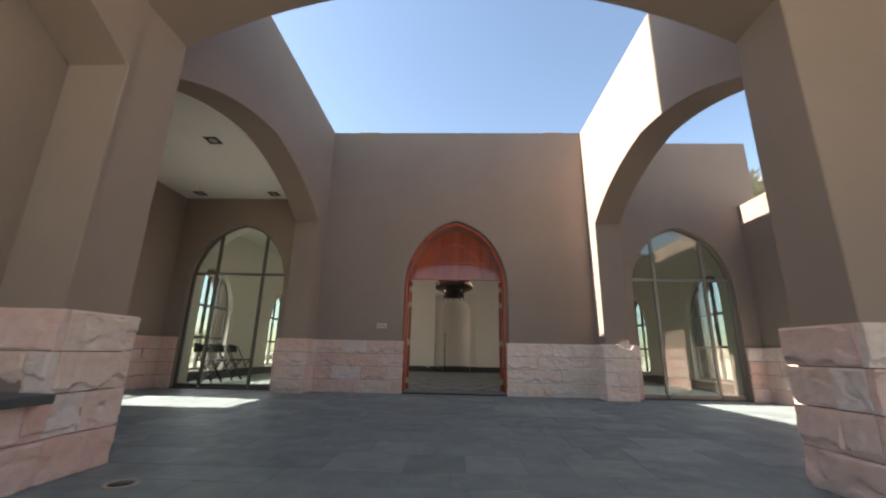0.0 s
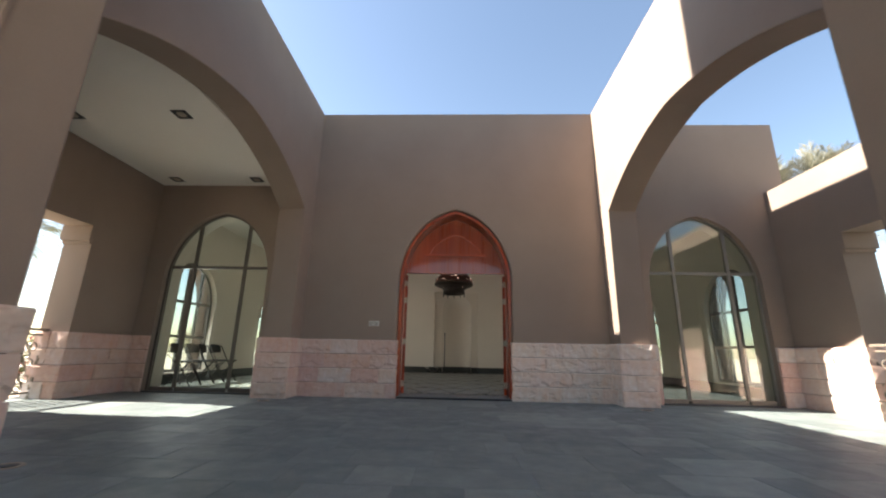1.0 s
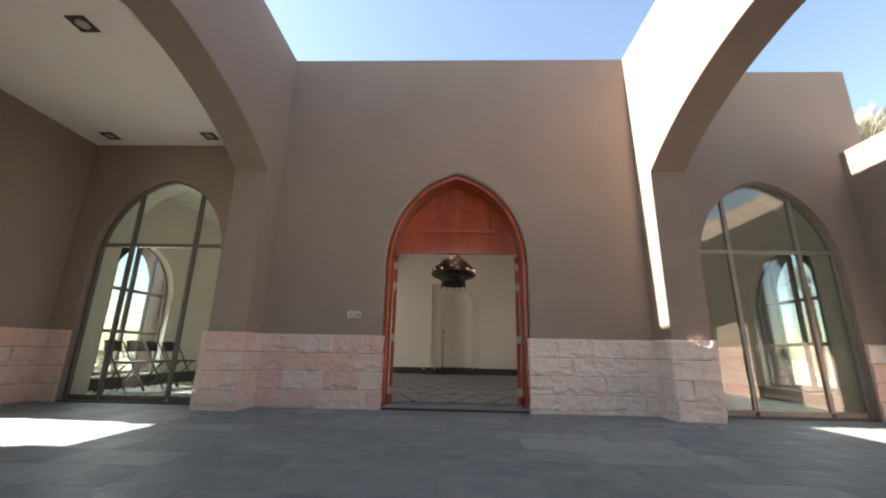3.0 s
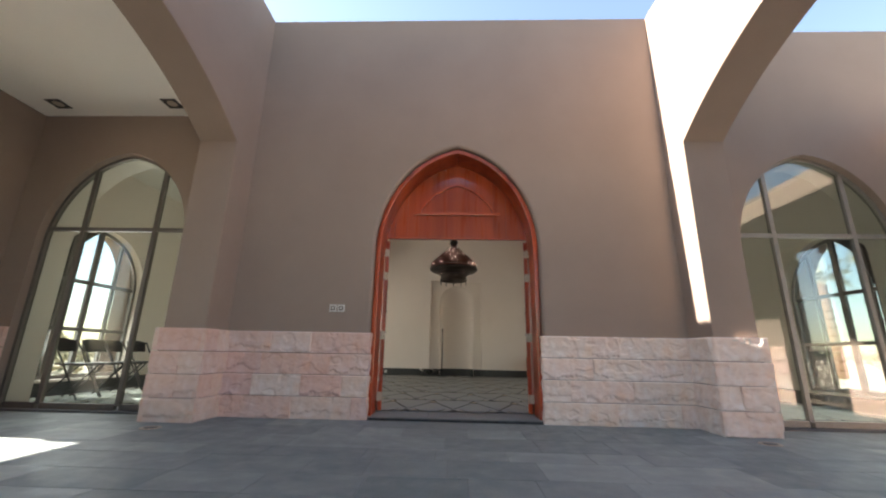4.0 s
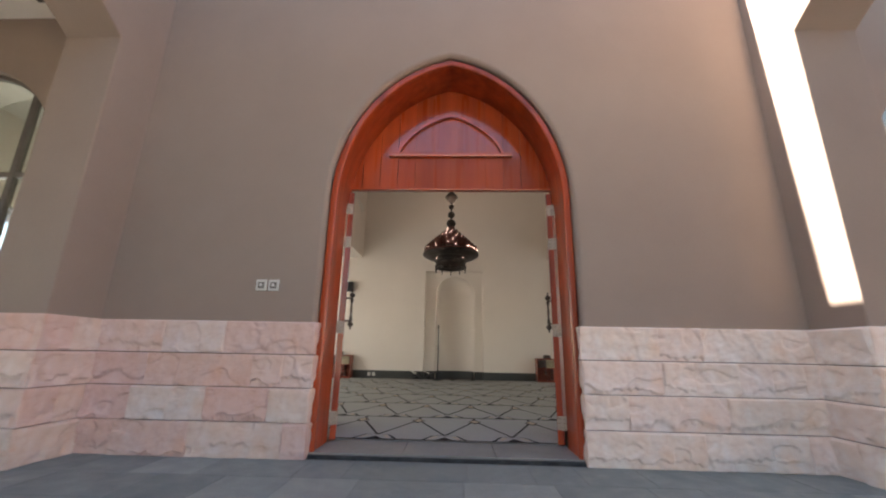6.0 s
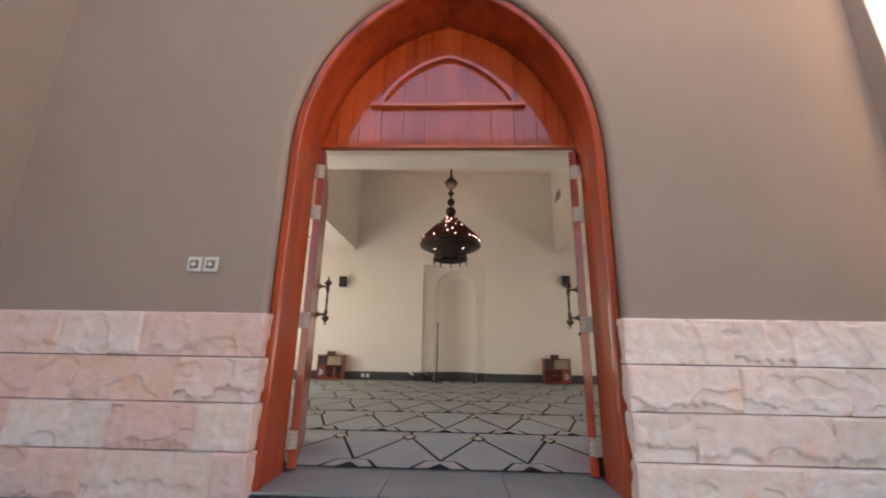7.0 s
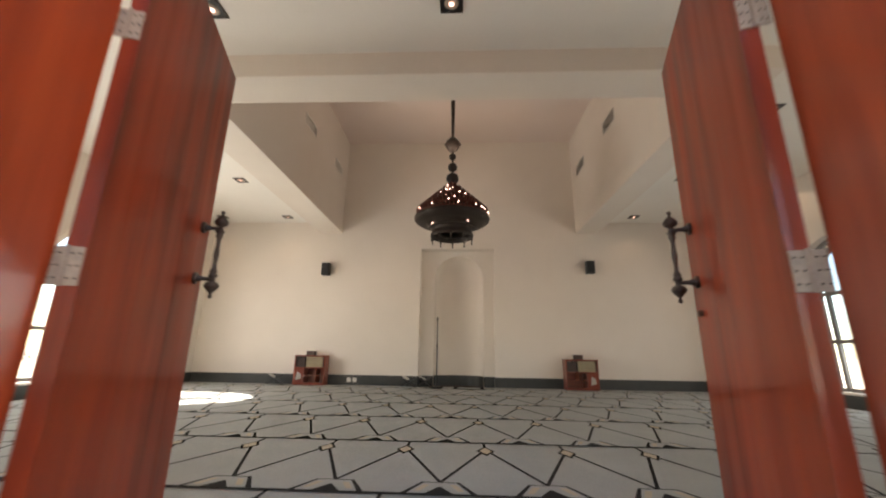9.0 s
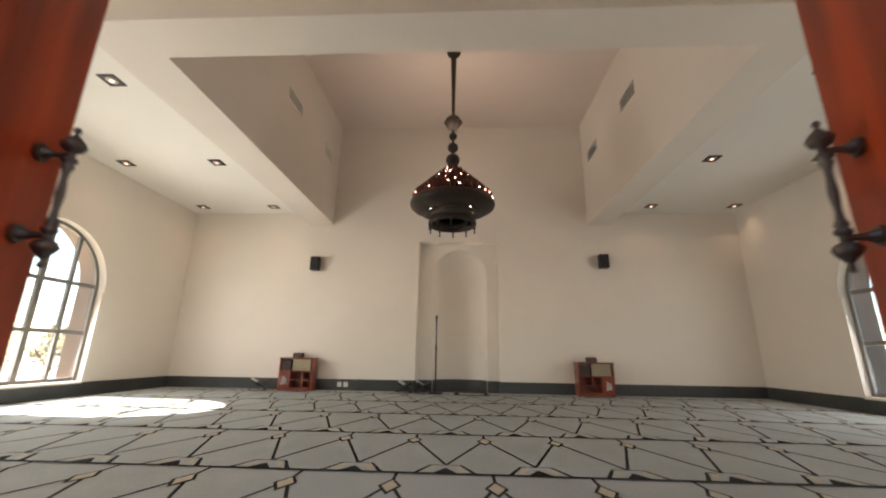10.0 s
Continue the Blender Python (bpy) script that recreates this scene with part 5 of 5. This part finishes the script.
g = dado_group("rough-faced pink sandstone dado beside the doorway")
dado(g, (-SIDE, 0), (1, 0), SIDE + DC - DOOR_W, 1, cell=0.0095, ends=(0, 0.028))
dado(g, (DC + DOOR_W, 0), (1, 0), SIDE - DC - DOOR_W, 2, cell=0.0095, stone=PALE_LIT_STONE, ends=(0.028, 0))
dado(g, (DC - DOOR_W, 0.0), (0, 1), 0.06, 3, cell=0.0095, proud=0.6)
dado(g, (DC + DOOR_W, 0.06), (0, -1), 0.06, 4, cell=0.0095, stone=PALE_LIT_STONE, proud=0.6)
for s in (-1, 1):
    g = dado_group("rough-faced pink sandstone casing of an arcade pier")
    if s < 0:
        dado(g, (-SIDE, -0.42), (0, 1), 0.42, 11, cell=0.014, ends=(0.045, 0))
        dado(g, (-ARC, -0.42), (1, 0), ARC - SIDE, 12, cell=0.014, ends=(0.045, 0.045))
        dado(g, (-ARC, 0.0), (0, -1), 0.42, 13, cell=0.014, ends=(0, 0.045))
        dado(g, (-SIDE, -4.85), (0, 1), 0.35, 14, ends=(0, 0.045))
        h = dado_group("rough-faced pink sandstone dado of the roofed porch")
        dado(h, (-BACK, 0), (1, 0), BACK - GLAZE_C - GLAZE_W, 15)
        dado(h, (-GLAZE_C + GLAZE_W, 0), (1, 0), GLAZE_C - GLAZE_W - ARC, 16)
        dado(h, (-BACK, -1.15), (0, 1), 1.15, 17, ends=(0.045, 0))
        dado(h, (-6.05, -1.15), (1, 0), 0.45, 18, ends=(0, 0.045))
        dado(h, (-BACK, -4.85), (0, 1), 2.64, 19, ends=(0, 0.045))
        p = dado_group("rough-faced pink sandstone casing of the entrance arch")
        dado(p, (-2.22, -5.30), (0, 1), 0.45, 20, cell=0.013, ends=(0.0, 0.045), proud=1.05)
        dado(p, (-2.62, -5.303), (1, 0), 0.40, 21, 0.47, cell=0.013, ends=(0, 0.045))
        dado(p, (-2.20, -8.8), (0, 1), 3.50, 22, 0, 0.47, cell=0.015, ends=(0, 0))
        dado(p, (-2.623, -8.55), (0, 1), 3.2, 23, 0.47)
    else:
        dado(g, (SIDE, 0.0), (0, -1), 0.42, 31, cell=0.014, stone=PALE_LIT_STONE, ends=(0, 0.045))
        dado(g, (SIDE, -0.42), (1, 0), ARC - SIDE, 32, cell=0.014, stone=PALE_LIT_STONE, ends=(0.045, 0.045))
        dado(g, (ARC, -0.42), (0, 1), 0.42, 33, cell=0.014, stone=PALE_LIT_STONE, ends=(0.045, 0))
        dado(g, (SIDE, -4.50), (0, -1), 0.35, 34, ends=(0.045, 0))
        h = dado_group("rough-faced pink sandstone dado of the open porch")
        dado(h, (ARC, 0), (1, 0), GLAZE_R - GLAZE_W - ARC, 35)
        dado(h, (GLAZE_R + GLAZE_W, 0), (1, 0), BACK - GLAZE_R - GLAZE_W, 36)
        dado(h, (BACK, 0), (0, -1), 1.15, 37, ends=(0, 0.045))
        dado(h, (BACK, -1.15), (1, 0), 0.45, 38, ends=(0.045, 0))
        dado(h, (BACK, -2.21), (0, -1), 2.64, 39, ends=(0.045, 0))
        p = dado_group("rough-faced pink sandstone casing of the entrance arch")
        dado(p, (2.22, -4.85), (0, -1), 0.45, 40, cell=0.013, ends=(0.045, 0), proud=1.05)
        dado(p, (2.22, -5.303), (1, 0), 1.08, 41, cell=0.013, ends=(0.045, 0))
        dado(p, (3.30, -5.35), (0, -1), 3.4, 43)

# ---- slate paving ----
rnd = random.Random(5)
rest_v, rest_f = [], []
BOTTOM = -0.011
y, course = -0.005, 0
while y > -10.0:
    d = rnd.choice((0.30, 0.36, 0.40, 0.45))
    x = -6.28 + rnd.uniform(-0.4, 0)
    while x < 6.28:
        w = rnd.choice((0.30, 0.40, 0.52, 0.60, 0.75))
        x0, x1, y1, y0 = max(x, -6.28) + 0.0018, min(x + w, 6.28) - 0.0018, y - 0.0018, max(y - d, -10.18) + 0.0018
        x += w
        if x1 - x0 < 0.05 or y1 - y0 < 0.05:
            continue
        top = rnd.uniform(-0.0008, 0.0003)
        c = 0.003
        v = [(x0, y0, BOTTOM), (x1, y0, BOTTOM), (x1, y1, BOTTOM), (x0, y1, BOTTOM),
             (x0, y0, top - 0.0015), (x1, y0, top - 0.0015), (x1, y1, top - 0.0015), (x0, y1, top - 0.0015),
             (x0 + c, y0 + c, top), (x1 - c, y0 + c, top), (x1 - c, y1 - c, top), (x0 + c, y1 - c, top)]
        f = [(8, 9, 10, 11)] + [(a, (a + 1) % 4, 4 + (a + 1) % 4, 4 + a) for a in range(4)] + [(4 + a, 4 + (a + 1) % 4, 8 + (a + 1) % 4, 8 + a) for a in range(4)]
        if abs((x0 + x1) / 2) < 4.6 and (y0 + y1) / 2 > -5.4:
            me = bpy.data.meshes.new("paving_slab")
            me.from_pydata(v, [], f)
            me.materials.append(SLATE)
            ob = new("paving_slab", me)
            ob.parent = court_floor
        else:
            n = len(rest_v)
            rest_v += v
            rest_f += [tuple(n + i for i in q) for q in f]
    y -= d
me = bpy.data.meshes.new("outer_paving")
me.from_pydata(rest_v, [], rest_f)
me.materials.append(SLATE)
ob = tagged(new("outer_paving", me), kind="stuff")
ob.parent = court_floor
